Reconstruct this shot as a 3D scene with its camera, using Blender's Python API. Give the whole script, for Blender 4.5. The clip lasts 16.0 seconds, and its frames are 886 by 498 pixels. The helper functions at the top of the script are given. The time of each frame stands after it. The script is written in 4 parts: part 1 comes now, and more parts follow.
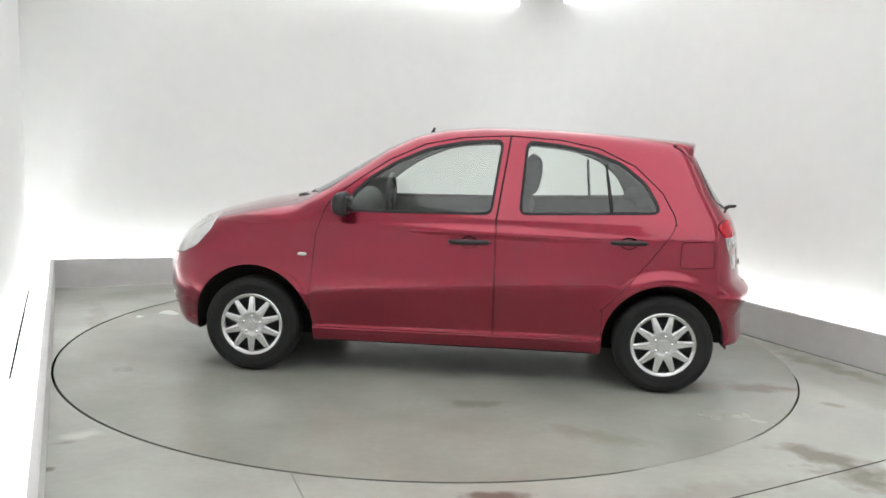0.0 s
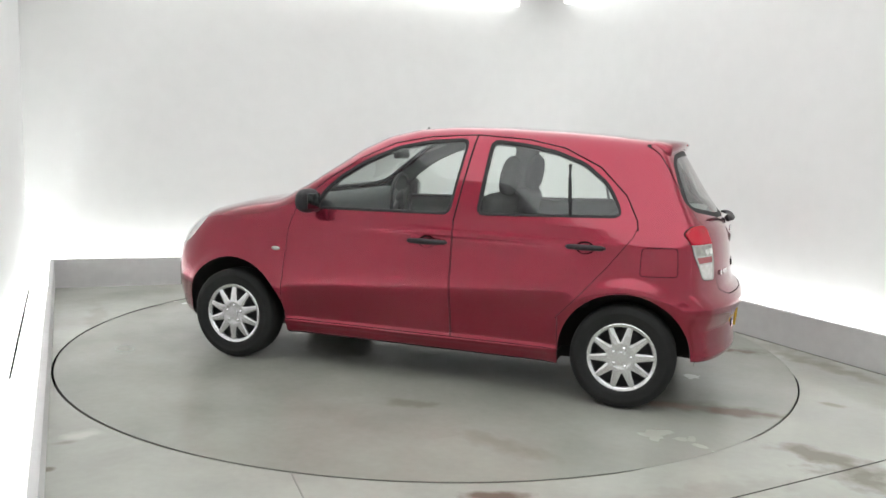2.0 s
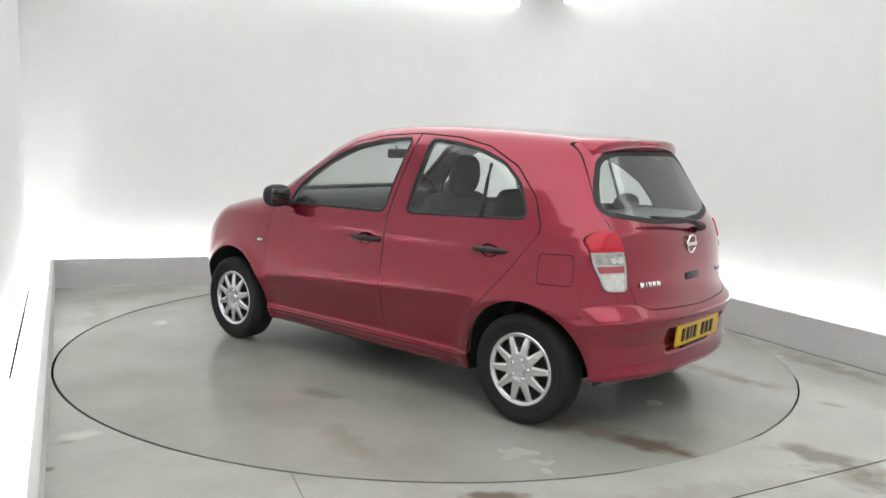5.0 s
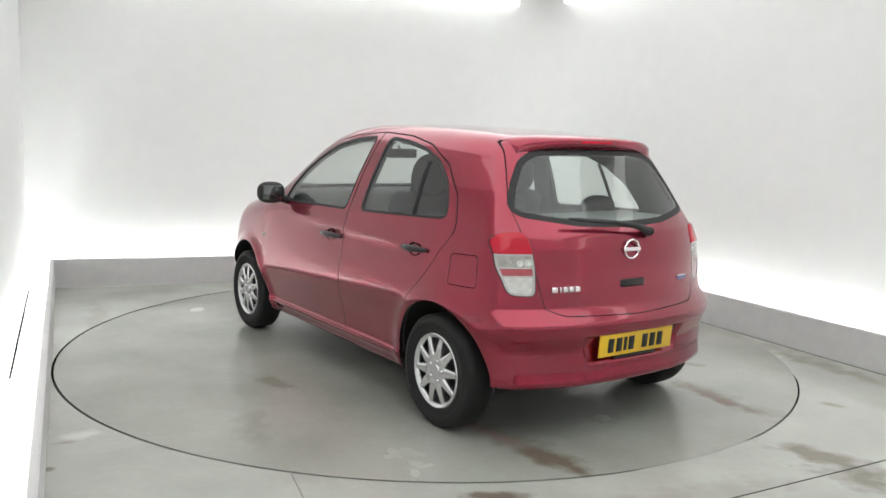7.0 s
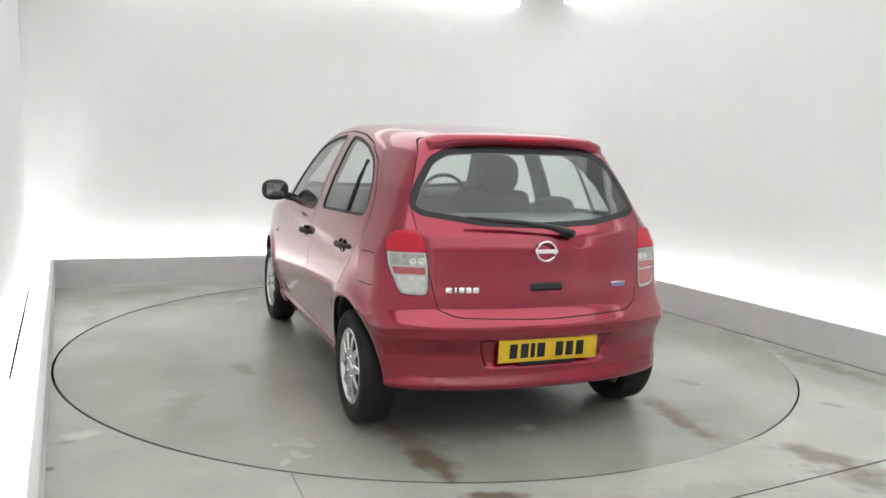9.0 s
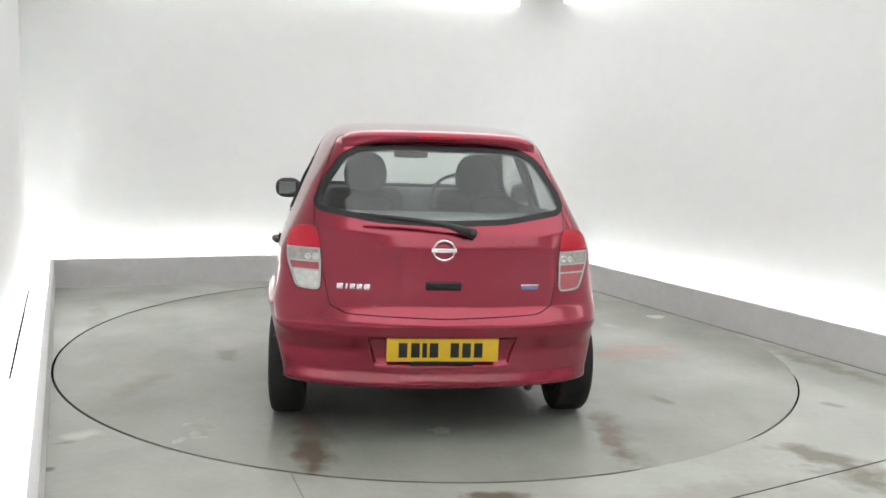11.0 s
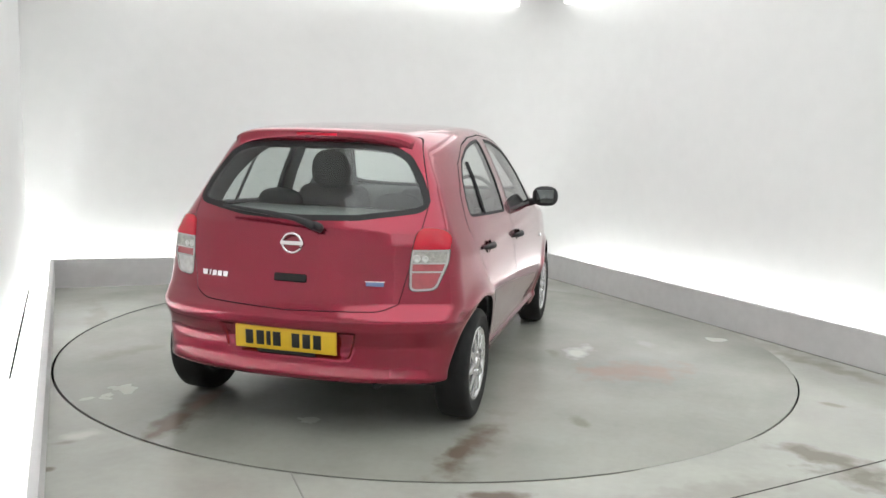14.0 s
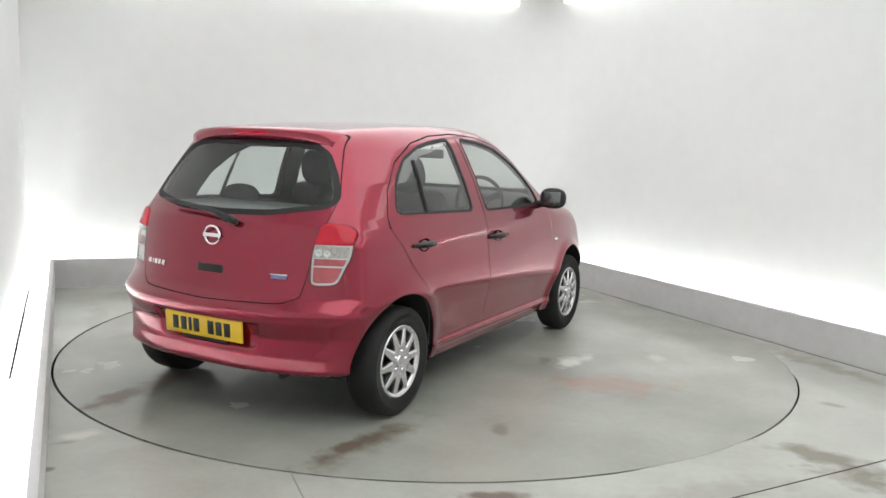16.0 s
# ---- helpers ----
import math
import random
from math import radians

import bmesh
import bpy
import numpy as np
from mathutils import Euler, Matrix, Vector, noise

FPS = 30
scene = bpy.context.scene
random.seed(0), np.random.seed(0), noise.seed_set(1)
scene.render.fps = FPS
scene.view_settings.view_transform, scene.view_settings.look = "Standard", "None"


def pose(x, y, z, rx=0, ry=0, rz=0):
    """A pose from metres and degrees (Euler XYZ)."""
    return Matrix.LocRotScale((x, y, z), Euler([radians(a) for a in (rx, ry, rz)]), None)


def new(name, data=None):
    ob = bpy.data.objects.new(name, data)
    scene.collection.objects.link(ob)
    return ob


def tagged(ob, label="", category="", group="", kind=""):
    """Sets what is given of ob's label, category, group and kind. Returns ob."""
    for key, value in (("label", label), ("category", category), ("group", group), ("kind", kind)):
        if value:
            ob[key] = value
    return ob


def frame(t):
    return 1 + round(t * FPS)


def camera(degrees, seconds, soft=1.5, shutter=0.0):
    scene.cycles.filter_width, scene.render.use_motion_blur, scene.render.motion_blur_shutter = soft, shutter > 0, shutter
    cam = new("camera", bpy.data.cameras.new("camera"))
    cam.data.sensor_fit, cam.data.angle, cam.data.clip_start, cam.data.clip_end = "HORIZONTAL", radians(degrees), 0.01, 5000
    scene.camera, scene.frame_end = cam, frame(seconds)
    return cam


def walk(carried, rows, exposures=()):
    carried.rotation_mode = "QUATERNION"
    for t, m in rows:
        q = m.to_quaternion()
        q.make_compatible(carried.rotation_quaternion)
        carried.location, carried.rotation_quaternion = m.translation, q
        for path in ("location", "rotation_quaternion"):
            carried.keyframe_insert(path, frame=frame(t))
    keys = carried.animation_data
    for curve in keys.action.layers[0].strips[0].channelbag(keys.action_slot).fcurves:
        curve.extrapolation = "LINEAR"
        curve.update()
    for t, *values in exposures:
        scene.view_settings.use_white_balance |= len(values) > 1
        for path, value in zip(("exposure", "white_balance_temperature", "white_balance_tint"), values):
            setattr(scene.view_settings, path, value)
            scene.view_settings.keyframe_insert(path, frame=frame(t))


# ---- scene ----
# ---- camera ----
cam = camera(56.64, 16.0, soft=1.5)
EYE = Matrix.Translation((0, 0, 1.4456)) @ pose(0, 0, 0, 90 - 7.738, 0, 0) @ pose(0, 0, 0, 0, 0, 1.81)
walk(cam, [(0.0, EYE), (16.0, EYE)])
scene.view_settings.exposure = 0.06

# turntable: centre, radius, the car's place on it, start angle and speed
TX, TY, TR = -0.0784, 5.7464, 2.438
CAR_X, CAR_Y = -0.2354, 0.1517
ANGLE, SPEED = 175.221, -7.124

# ---- world and light ----
world = bpy.data.worlds.new("world")
scene.world = world
world.use_nodes = True
world.node_tree.nodes["Background"].inputs["Color"].default_value = (0.8, 0.85, 0.9, 1)
world.node_tree.nodes["Background"].inputs["Strength"].default_value = 0.1
COVE, CEIL, TOP = 25.0, 1.3, 1.3     # cove strips, ceiling panels, strips at the wall heads


# ---- materials ----
def material(name, color=(0.5, 0.5, 0.5), rough=0.5, metal=0.0, coat=0.0, var=0.0, scale=4.0, bump=0.0, bscale=60.0,
             emit=0.0, spec=0.5, trans=0.0, ior=1.45):
    m = bpy.data.materials.new(name)
    m.use_nodes = True
    nt = m.node_tree
    b = nt.nodes["Principled BSDF"]
    b.inputs["Base Color"].default_value = (*color, 1)
    b.inputs["Roughness"].default_value = rough
    b.inputs["Metallic"].default_value = metal
    b.inputs["Coat Weight"].default_value = coat
    b.inputs["Coat Roughness"].default_value = 0.03
    b.inputs["Coat IOR"].default_value = 1.52
    b.inputs["Specular IOR Level"].default_value = spec
    b.inputs["Transmission Weight"].default_value = trans
    b.inputs["IOR"].default_value = ior
    if emit:
        b.inputs["Emission Color"].default_value = (*color, 1)
        b.inputs["Emission Strength"].default_value = emit
    tc = nt.nodes.new("ShaderNodeTexCoord")
    if var:
        n1 = nt.nodes.new("ShaderNodeTexNoise")
        n1.inputs["Scale"].default_value = scale
        n1.inputs["Detail"].default_value = 6
        n2 = nt.nodes.new("ShaderNodeTexNoise")
        n2.inputs["Scale"].default_value = scale * 9
        n2.inputs["Detail"].default_value = 4
        add = nt.nodes.new("ShaderNodeMath")
        add.operation = "ADD"
        ramp = nt.nodes.new("ShaderNodeMapRange")
        ramp.inputs["From Min"].default_value, ramp.inputs["From Max"].default_value = 0.7, 1.3
        ramp.inputs["To Min"].default_value, ramp.inputs["To Max"].default_value = 1 - var, 1 + var
        mul = nt.nodes.new("ShaderNodeVectorMath")
        mul.operation = "SCALE"
        mul.inputs[0].default_value = color
        nt.links.new(tc.outputs["Object"], n1.inputs["Vector"])
        nt.links.new(tc.outputs["Object"], n2.inputs["Vector"])
        nt.links.new(n1.outputs["Fac"], add.inputs[0])
        nt.links.new(n2.outputs["Fac"], add.inputs[1])
        nt.links.new(add.outputs[0], ramp.inputs["Value"])
        nt.links.new(ramp.outputs[0], mul.inputs["Scale"])
        nt.links.new(mul.outputs[0], b.inputs["Base Color"])
    if bump:
        n3 = nt.nodes.new("ShaderNodeTexNoise")
        n3.inputs["Scale"].default_value = bscale
        n3.inputs["Detail"].default_value = 5
        bp = nt.nodes.new("ShaderNodeBump")
        bp.inputs["Strength"].default_value = bump
        bp.inputs["Distance"].default_value = 0.002
        nt.links.new(tc.outputs["Object"], n3.inputs["Vector"])
        nt.links.new(n3.outputs["Fac"], bp.inputs["Height"])
        nt.links.new(bp.outputs[0], b.inputs["Normal"])
    return m


def glass_material(name, tint, gloss=0.03):
    """A thin pane: tinted see-through with a reflection that grows at grazing angles."""
    m = bpy.data.materials.new(name)
    m.use_nodes = True
    nt = m.node_tree
    nt.nodes.remove(nt.nodes["Principled BSDF"])
    out = nt.nodes["Material Output"]
    tr = nt.nodes.new("ShaderNodeBsdfTransparent")
    tr.inputs["Color"].default_value = (*tint, 1)
    gl = nt.nodes.new("ShaderNodeBsdfGlossy")
    gl.inputs["Roughness"].default_value = gloss
    lw = nt.nodes.new("ShaderNodeLayerWeight")
    lw.inputs["Blend"].default_value = 0.5
    pw = nt.nodes.new("ShaderNodeMath")
    pw.operation = "POWER"
    pw.inputs[1].default_value = 3.3
    fr = nt.nodes.new("ShaderNodeMath")
    fr.operation = "MULTIPLY_ADD"
    fr.inputs[1].default_value, fr.inputs[2].default_value = 0.88, 0.085
    nt.links.new(lw.outputs["Facing"], pw.inputs[0])
    nt.links.new(pw.outputs[0], fr.inputs[0])
    mix = nt.nodes.new("ShaderNodeMixShader")
    nt.links.new(fr.outputs[0], mix.inputs[0])
    nt.links.new(tr.outputs[0], mix.inputs[1])
    nt.links.new(gl.outputs[0], mix.inputs[2])
    nt.links.new(mix.outputs[0], out.inputs["Surface"])
    return m


def concrete(name, color, stains, dirt=0.0):
    """Painted concrete: broad mottling, fine grain, worn patches; stains, painted reflections included, are (x, y,
    length, width, degrees, strength, colour).
    """
    m = material(name, color, rough=0.32, var=0.0, bump=0.12, bscale=35)
    nt = m.node_tree
    b = nt.nodes["Principled BSDF"]
    tc = nt.nodes.new("ShaderNodeTexCoord")
    n1 = nt.nodes.new("ShaderNodeTexNoise")
    n1.inputs["Scale"].default_value, n1.inputs["Detail"].default_value = 1.3, 8
    n2 = nt.nodes.new("ShaderNodeTexNoise")
    n2.inputs["Scale"].default_value, n2.inputs["Detail"].default_value = 22, 6
    nt.links.new(tc.outputs["Object"], n1.inputs["Vector"])
    nt.links.new(tc.outputs["Object"], n2.inputs["Vector"])
    r1 = nt.nodes.new("ShaderNodeValToRGB")
    r1.color_ramp.elements[0].position, r1.color_ramp.elements[1].position = 0.3, 0.7
    r1.color_ramp.elements[0].color = (*[c * 0.80 for c in color], 1)
    r1.color_ramp.elements[1].color = (*[c * 1.08 for c in color], 1)
    nt.links.new(n1.outputs["Fac"], r1.inputs[0])
    last = r1.outputs[0]
    g = nt.nodes.new("ShaderNodeMix")
    g.data_type, g.blend_type = "RGBA", "MULTIPLY"
    g.inputs[0].default_value = 0.12
    nt.links.new(last, g.inputs[6])
    nt.links.new(n2.outputs["Fac"], g.inputs[7])
    last = g.outputs[2]
    for sx, sy, ln, wd, deg, strength, col in stains:
        mp = nt.nodes.new("ShaderNodeMapping")
        mp.vector_type = "TEXTURE"
        mp.inputs["Location"].default_value = (sx, sy, 0)
        mp.inputs["Rotation"].default_value = (0, 0, radians(deg))
        mp.inputs["Scale"].default_value = (ln, wd, 1)
        nt.links.new(tc.outputs["Object"], mp.inputs["Vector"])
        wob = nt.nodes.new("ShaderNodeTexNoise")
        wob.inputs["Scale"].default_value, wob.inputs["Detail"].default_value = 7, 6
        nt.links.new(tc.outputs["Object"], wob.inputs["Vector"])
        ln_ = nt.nodes.new("ShaderNodeVectorMath")
        ln_.operation = "LENGTH"
        nt.links.new(mp.outputs[0], ln_.inputs[0])
        ad = nt.nodes.new("ShaderNodeMath")
        ad.operation = "MULTIPLY_ADD"
        ad.inputs[1].default_value = 2.2
        nt.links.new(wob.outputs["Fac"], ad.inputs[0])
        nt.links.new(ln_.outputs["Value"], ad.inputs[2])
        mr = nt.nodes.new("ShaderNodeMapRange")
        mr.inputs["From Min"].default_value, mr.inputs["From Max"].default_value = 1.45, 2.15
        mr.inputs["To Min"].default_value, mr.inputs["To Max"].default_value = strength, 0.0
        nt.links.new(ad.outputs[0], mr.inputs["Value"])
        mx = nt.nodes.new("ShaderNodeMix")
        mx.data_type = "RGBA"
        nt.links.new(mr.outputs[0], mx.inputs[0])
        nt.links.new(last, mx.inputs[6])
        mx.inputs[7].default_value = (*col, 1)
        last = mx.outputs[2]
    nt.links.new(last, b.inputs["Base Color"])
    rr = nt.nodes.new("ShaderNodeMapRange")
    rr.inputs["To Min"].default_value, rr.inputs["To Max"].default_value = 0.10, 0.36
    nt.links.new(n1.outputs["Fac"], rr.inputs["Value"])
    nt.links.new(rr.outputs[0], b.inputs["Roughness"])
    return m


BROWN, REDDISH, DARK, PALE = (0.155, 0.118, 0.09), (0.33, 0.20, 0.17), (0.20, 0.18, 0.145), (0.70, 0.70, 0.66)
FLOOR_C = (0.47, 0.475, 0.43)
M_FLOOR = concrete("painted_concrete", FLOOR_C, [
    (1.86, 3.72, 0.36, 0.12, -38, 0.95, DARK), (1.95, 3.45, 0.34, 0.12, -35, 0.9, DARK), (0.25, 3.19, 0.18, 0.06, 0, 0.9, BROWN),
    (-1.68, 3.72, 0.09, 0.07, 30, 0.5, PALE), (-1.64, 3.32, 0.03, 0.03, 0, 0.9, DARK), (2.6, 5.35, 0.5, 0.10, -62, 0.4, BROWN),
    (-1.70, 3.62, 0.06, 0.03, 20, 0.5, DARK), (2.35, 5.9, 0.9, 0.16, -62, 0.35, DARK), (2.25, 4.55, 0.10, 0.04, -30, 0.7, DARK),
    (-2.6, 6.1, 0.7, 0.10, 115, 0.25, DARK), (1.2, 3.3, 0.5, 0.12, 20, 0.25, BROWN), (-1.0, 7.95, 1.2, 0.10, 21, 0.25, DARK)])
# the strong PALE patch paints the cove light's glossy reflection into the disc's colour
M_TABLE = concrete("painted_concrete_disc", (0.375, 0.378, 0.338), [
    (-1.85, -0.75, 0.50, 0.13, -2, 0.38, BROWN), (-1.88, 0.75, 0.42, 0.13, 3, 0.38, BROWN),
    (-1.97, -0.71, 0.40, 0.080, -7, 0.95, BROWN), (-2.12, 0.73, 0.30, 0.090, 8, 0.95, BROWN), (-1.70, 0.78, 0.25, 0.06, 8, 0.45, REDDISH),
    (-0.37, 1.36, 0.17, 0.08, 10, 0.6, DARK), (-1.36, -1.19, 0.10, 0.05, 40, 0.7, DARK), (-0.28, -1.43, 0.42, 0.24, -55, 0.6, REDDISH),
    (-0.03, -0.90, 0.12, 0.06, 20, 0.55, DARK), (0.08, -1.05, 0.20, 0.09, -12, 0.7, PALE), (0.5, -1.5, 0.22, 0.06, 15, 0.2, PALE), (-1.0, 1.75, 0.3, 0.1, -20, 0.35, DARK)])
M_JOINT = material("joint_filler", (0.26, 0.26, 0.235), 0.8)
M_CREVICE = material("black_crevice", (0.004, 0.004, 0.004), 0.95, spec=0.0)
M_SEAM_SHADE = material("dark_seam_and_shade", (0.07, 0.065, 0.055), 0.8)
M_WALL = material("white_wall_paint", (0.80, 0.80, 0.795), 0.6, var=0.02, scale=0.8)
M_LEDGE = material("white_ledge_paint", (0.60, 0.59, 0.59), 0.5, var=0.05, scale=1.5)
M_CEIL = material("white_ceiling_paint", (0.8, 0.8, 0.8), 0.7, var=0.02, scale=1.0)
M_COVE = material("cove_light", (0.97, 1.0, 1.0), 0.5, emit=COVE)
M_PANEL = material("ceiling_light_panel", (0.97, 1.0, 1.0), 0.5, emit=CEIL)
M_TOP = material("wall_head_light", (0.98, 1.0, 0.98), 0.5, emit=TOP)
M_PAINT = material("red_metallic_paint", (0.268, 0.0115, 0.035), 0.26, metal=0.75, spec=0.2, coat=1.0, var=0.03, scale=300)
M_GAP = material("panel_gap", (0.012, 0.008, 0.008), 0.8)
M_SEAL = material("black_rubber", (0.012, 0.012, 0.013), 0.55, var=0.1, scale=30)
M_PLASTIC = material("black_plastic", (0.018, 0.018, 0.02), 0.45, bump=0.15, bscale=500)
M_GLOSSBLACK = material("gloss_black", (0.01, 0.01, 0.011), 0.12)
M_GLASS = glass_material("window_glass", (0.90, 0.94, 0.92))
M_REARGLASS = glass_material("rear_window_glass", (0.80, 0.86, 0.84))
M_TRIM = material("grey_interior_trim", (0.10, 0.105, 0.105), 0.7, var=0.1, scale=20)
M_SHELF = material("grey_shelf_felt", (0.30, 0.31, 0.30), 0.8, var=0.1, scale=30)
M_LINER = material("pale_headliner", (0.35, 0.35, 0.33), 0.9, var=0.05, scale=30)
M_CLOTH = material("dark_seat_cloth", (0.035, 0.037, 0.038), 0.9)
M_TYRE = material("tyre_rubber", (0.010, 0.010, 0.010), 0.75, var=0.2, scale=20, bump=0.2, bscale=90)
M_HUB = material("silver_hubcap", (0.68, 0.68, 0.69), 0.25, metal=0.85, var=0.06, scale=20)
M_STEEL = material("dark_steel_wheel", (0.02, 0.02, 0.022), 0.6)
M_CHROME = material("chrome", (0.82, 0.82, 0.83), 0.12, metal=1.0)
M_MIRROR = material("mirror_silver", (0.16, 0.17, 0.17), 0.03, metal=1.0)
M_RED = material("red_lens", (0.48, 0.005, 0.024), 0.2, spec=0.3, coat=0.4)
M_CLEAR = material("clear_lens", (0.50, 0.49, 0.475), 0.12, metal=0.35, coat=1.0, var=0.12, scale=25)
M_CELL = material("grey_lamp_cell", (0.40, 0.38, 0.36), 0.15, metal=0.4, coat=1.0, var=0.35, scale=45)
M_LENS = material("pale_lamp_cell", (0.62, 0.61, 0.59), 0.12, metal=0.35, coat=1.0, var=0.2, scale=40)
M_PINK = material("red_tinted_reflector", (0.40, 0.07, 0.085), 0.14, metal=0.3, coat=1.0, var=0.15, scale=25)
M_HEAD = material("headlamp_lens", (0.70, 0.70, 0.69), 0.08, metal=0.3, coat=1.0, var=0.15, scale=14)
M_PLATE = material("yellow_plate", (0.74, 0.47, 0.025), 0.4, var=0.04, scale=20)
M_BLACK = material("black_lettering", (0.012, 0.012, 0.012), 0.5)
M_BLUE = material("blue_badge", (0.16, 0.22, 0.40), 0.3)
M_UNDER = material("underbody", (0.012, 0.012, 0.012), 0.9)


# ---- small makers ----
def obj(name, bm, mat, parent=None, smooth=True, label=""):
    me = bpy.data.meshes.new(name)
    bmesh.ops.recalc_face_normals(bm, faces=bm.faces)
    bm.to_mesh(me)
    bm.free()
    me.materials.append(mat)
    for f in me.polygons:
        f.use_smooth = smooth
    ob = new(name, me)
    if parent is not None:
        ob.parent = parent
    if label:
        ob["label"] = label
    return ob


def part(name, bm, mat, parent, label="", smooth=True):
    return obj(name, bm, mat, parent, smooth, label)


def sharp(ob, angle=35):
    md = ob.modifiers.new("edges", "EDGE_SPLIT")
    md.split_angle = radians(angle)
    return ob


def rbox(size, m=Matrix(), bevel=0.01, seg=3):
    """A box with rounded edges."""
    bm = bmesh.new()
    bmesh.ops.create_cube(bm, size=1.0)
    bmesh.ops.scale(bm, vec=size, verts=bm.verts)
    if bevel:
        bmesh.ops.bevel(bm, geom=bm.edges[:], offset=min(bevel, 0.49 * min(size)), segments=seg, affect="EDGES", profile=0.5)
    bmesh.ops.transform(bm, matrix=m, verts=bm.verts)
    return bm


def merge(*bms):
    out = bmesh.new()
    for b in bms:
        me = bpy.data.meshes.new("tmp")
        b.to_mesh(me)
        b.free()
        out.from_mesh(me)
        bpy.data.meshes.remove(me)
    return out


def lathe(profile, seg=48, closed=False):
    """Turns (radius, height) points round the y axis."""
    bm = bmesh.new()
    rings = []
    for r, h in profile:
        rings.append([bm.verts.new((r * math.cos(a), h, r * math.sin(a))) for a in [2 * math.pi * i / seg for i in range(seg)]])
    pairs = list(zip(rings, rings[1:])) + ([(rings[-1], rings[0])] if closed else [])
    for a, b in pairs:
        for i in range(seg):
            bm.faces.new((a[i], a[(i + 1) % seg], b[(i + 1) % seg], b[i]))
    return bm


def tube(points, radius, seg=10):
    """A round bar along points; radius is one number or one for each point."""
    bm = bmesh.new()
    pts = [Vector(q) for q in points]
    rad = radius if isinstance(radius, (list, tuple)) else [radius] * len(pts)
    rings = []
    for i, q in enumerate(pts):
        d = (pts[min(i + 1, len(pts) - 1)] - pts[max(i - 1, 0)]).normalized()
        u = d.orthogonal().normalized() if abs(d.z) > 0.9 else d.cross(Vector((0, 0, 1))).normalized()
        v = d.cross(u)
        rings.append([bm.verts.new(q + rad[i] * (math.cos(a) * u + math.sin(a) * v)) for a in [2 * math.pi * k / seg for k in range(seg)]])
    for a, b in zip(rings, rings[1:]):
        for k in range(seg):
            bm.faces.new((a[k], a[(k + 1) % seg], b[(k + 1) % seg], b[k]))
    bm.faces.new(rings[0])
    bm.faces.new(rings[-1])
    return bm


def prism(poly, z0, z1):
    """A flat outline (x, y) raised from z0 to z1."""
    bm = bmesh.new()
    a = [bm.verts.new((x, y, z0)) for x, y in poly]
    b = [bm.verts.new((x, y, z1)) for x, y in poly]
    bm.faces.new(a[::-1])
    bm.faces.new(b)
    for i in range(len(a)):
        j = (i + 1) % len(a)
        bm.faces.new((a[i], a[j], b[j], b[i]))
    return bm


# ---- the studio: floor, ledge with hidden light, backdrop, ceiling ----
B_ = Vector((-3.46, 7.23))
C_ = Vector((0.982, 8.932))
U_LEFT = (Vector((-3.46, 7.23)) - Vector((-1.527, 3.045))).normalized()     # along the left ledge, away from the eye
U_BACK = (C_ - B_).normalized()
U_RIGHT = (Vector((2.907, 5.202)) - Vector((1.105, 8.693))).normalized()    # along the right ledge, towards the eye
N_LEFT = Vector((-U_LEFT.y, U_LEFT.x))      # outwards
N_BACK = Vector((-U_BACK.y, U_BACK.x))
N_RIGHT = Vector((-U_RIGHT.y, U_RIGHT.x))
NEAR = -0.68                                  # the near ledge, behind the eye
V_NEAR = Vector((-U_LEFT.y, U_LEFT.x))        # along it, from right to left
GAP, HEIGHT, LEDGE = 0.22, 2.90, 0.255


def cross(p, u, q, v):
    k = ((q.x - p.x) * v.y - (q.y - p.y) * v.x) / (u.x * v.y - u.y * v.x)
    return p + u * k


def off(d):
    """The inner outline pushed out by d: near left, far left, far right, near right."""
    b = cross(B_ + N_LEFT * d, U_LEFT, B_ + N_BACK * d, U_BACK)
    c = cross(C_ + N_BACK * d, U_BACK, C_ + N_RIGHT * d, U_RIGHT)
    n = U_LEFT * (NEAR - d)
    return cross(n, V_NEAR, b, U_LEFT), b, c, cross(n, V_NEAR, c, U_RIGHT)


def strip(outline_in, outline_out, z0, z1):
    """A low wall between two plan outlines."""
    return prism([(v.x, v.y) for v in outline_in] + [(v.x, v.y) for v in reversed(outline_out)], z0, z1)


in0, out0 = off(0), off(0.035)
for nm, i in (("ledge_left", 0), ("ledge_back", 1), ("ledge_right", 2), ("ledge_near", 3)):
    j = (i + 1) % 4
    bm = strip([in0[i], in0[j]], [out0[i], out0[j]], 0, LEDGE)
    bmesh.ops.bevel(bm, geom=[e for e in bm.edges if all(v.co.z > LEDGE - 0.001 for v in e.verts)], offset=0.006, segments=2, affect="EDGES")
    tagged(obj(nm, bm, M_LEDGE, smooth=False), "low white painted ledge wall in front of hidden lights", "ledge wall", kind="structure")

# backdrop: one white sheet with a rounded far-right corner
w = off(GAP)
RC = 1.3
c0, c1 = w[2] - U_BACK * RC, w[2] + U_RIGHT * RC
curve = []
for i in range(13):
    t = i / 12
    curve.append(c0 * (1 - t) ** 2 + w[2] * 2 * t * (1 - t) + c1 * t ** 2)
back_line = [w[1]] + curve + [w[3]]


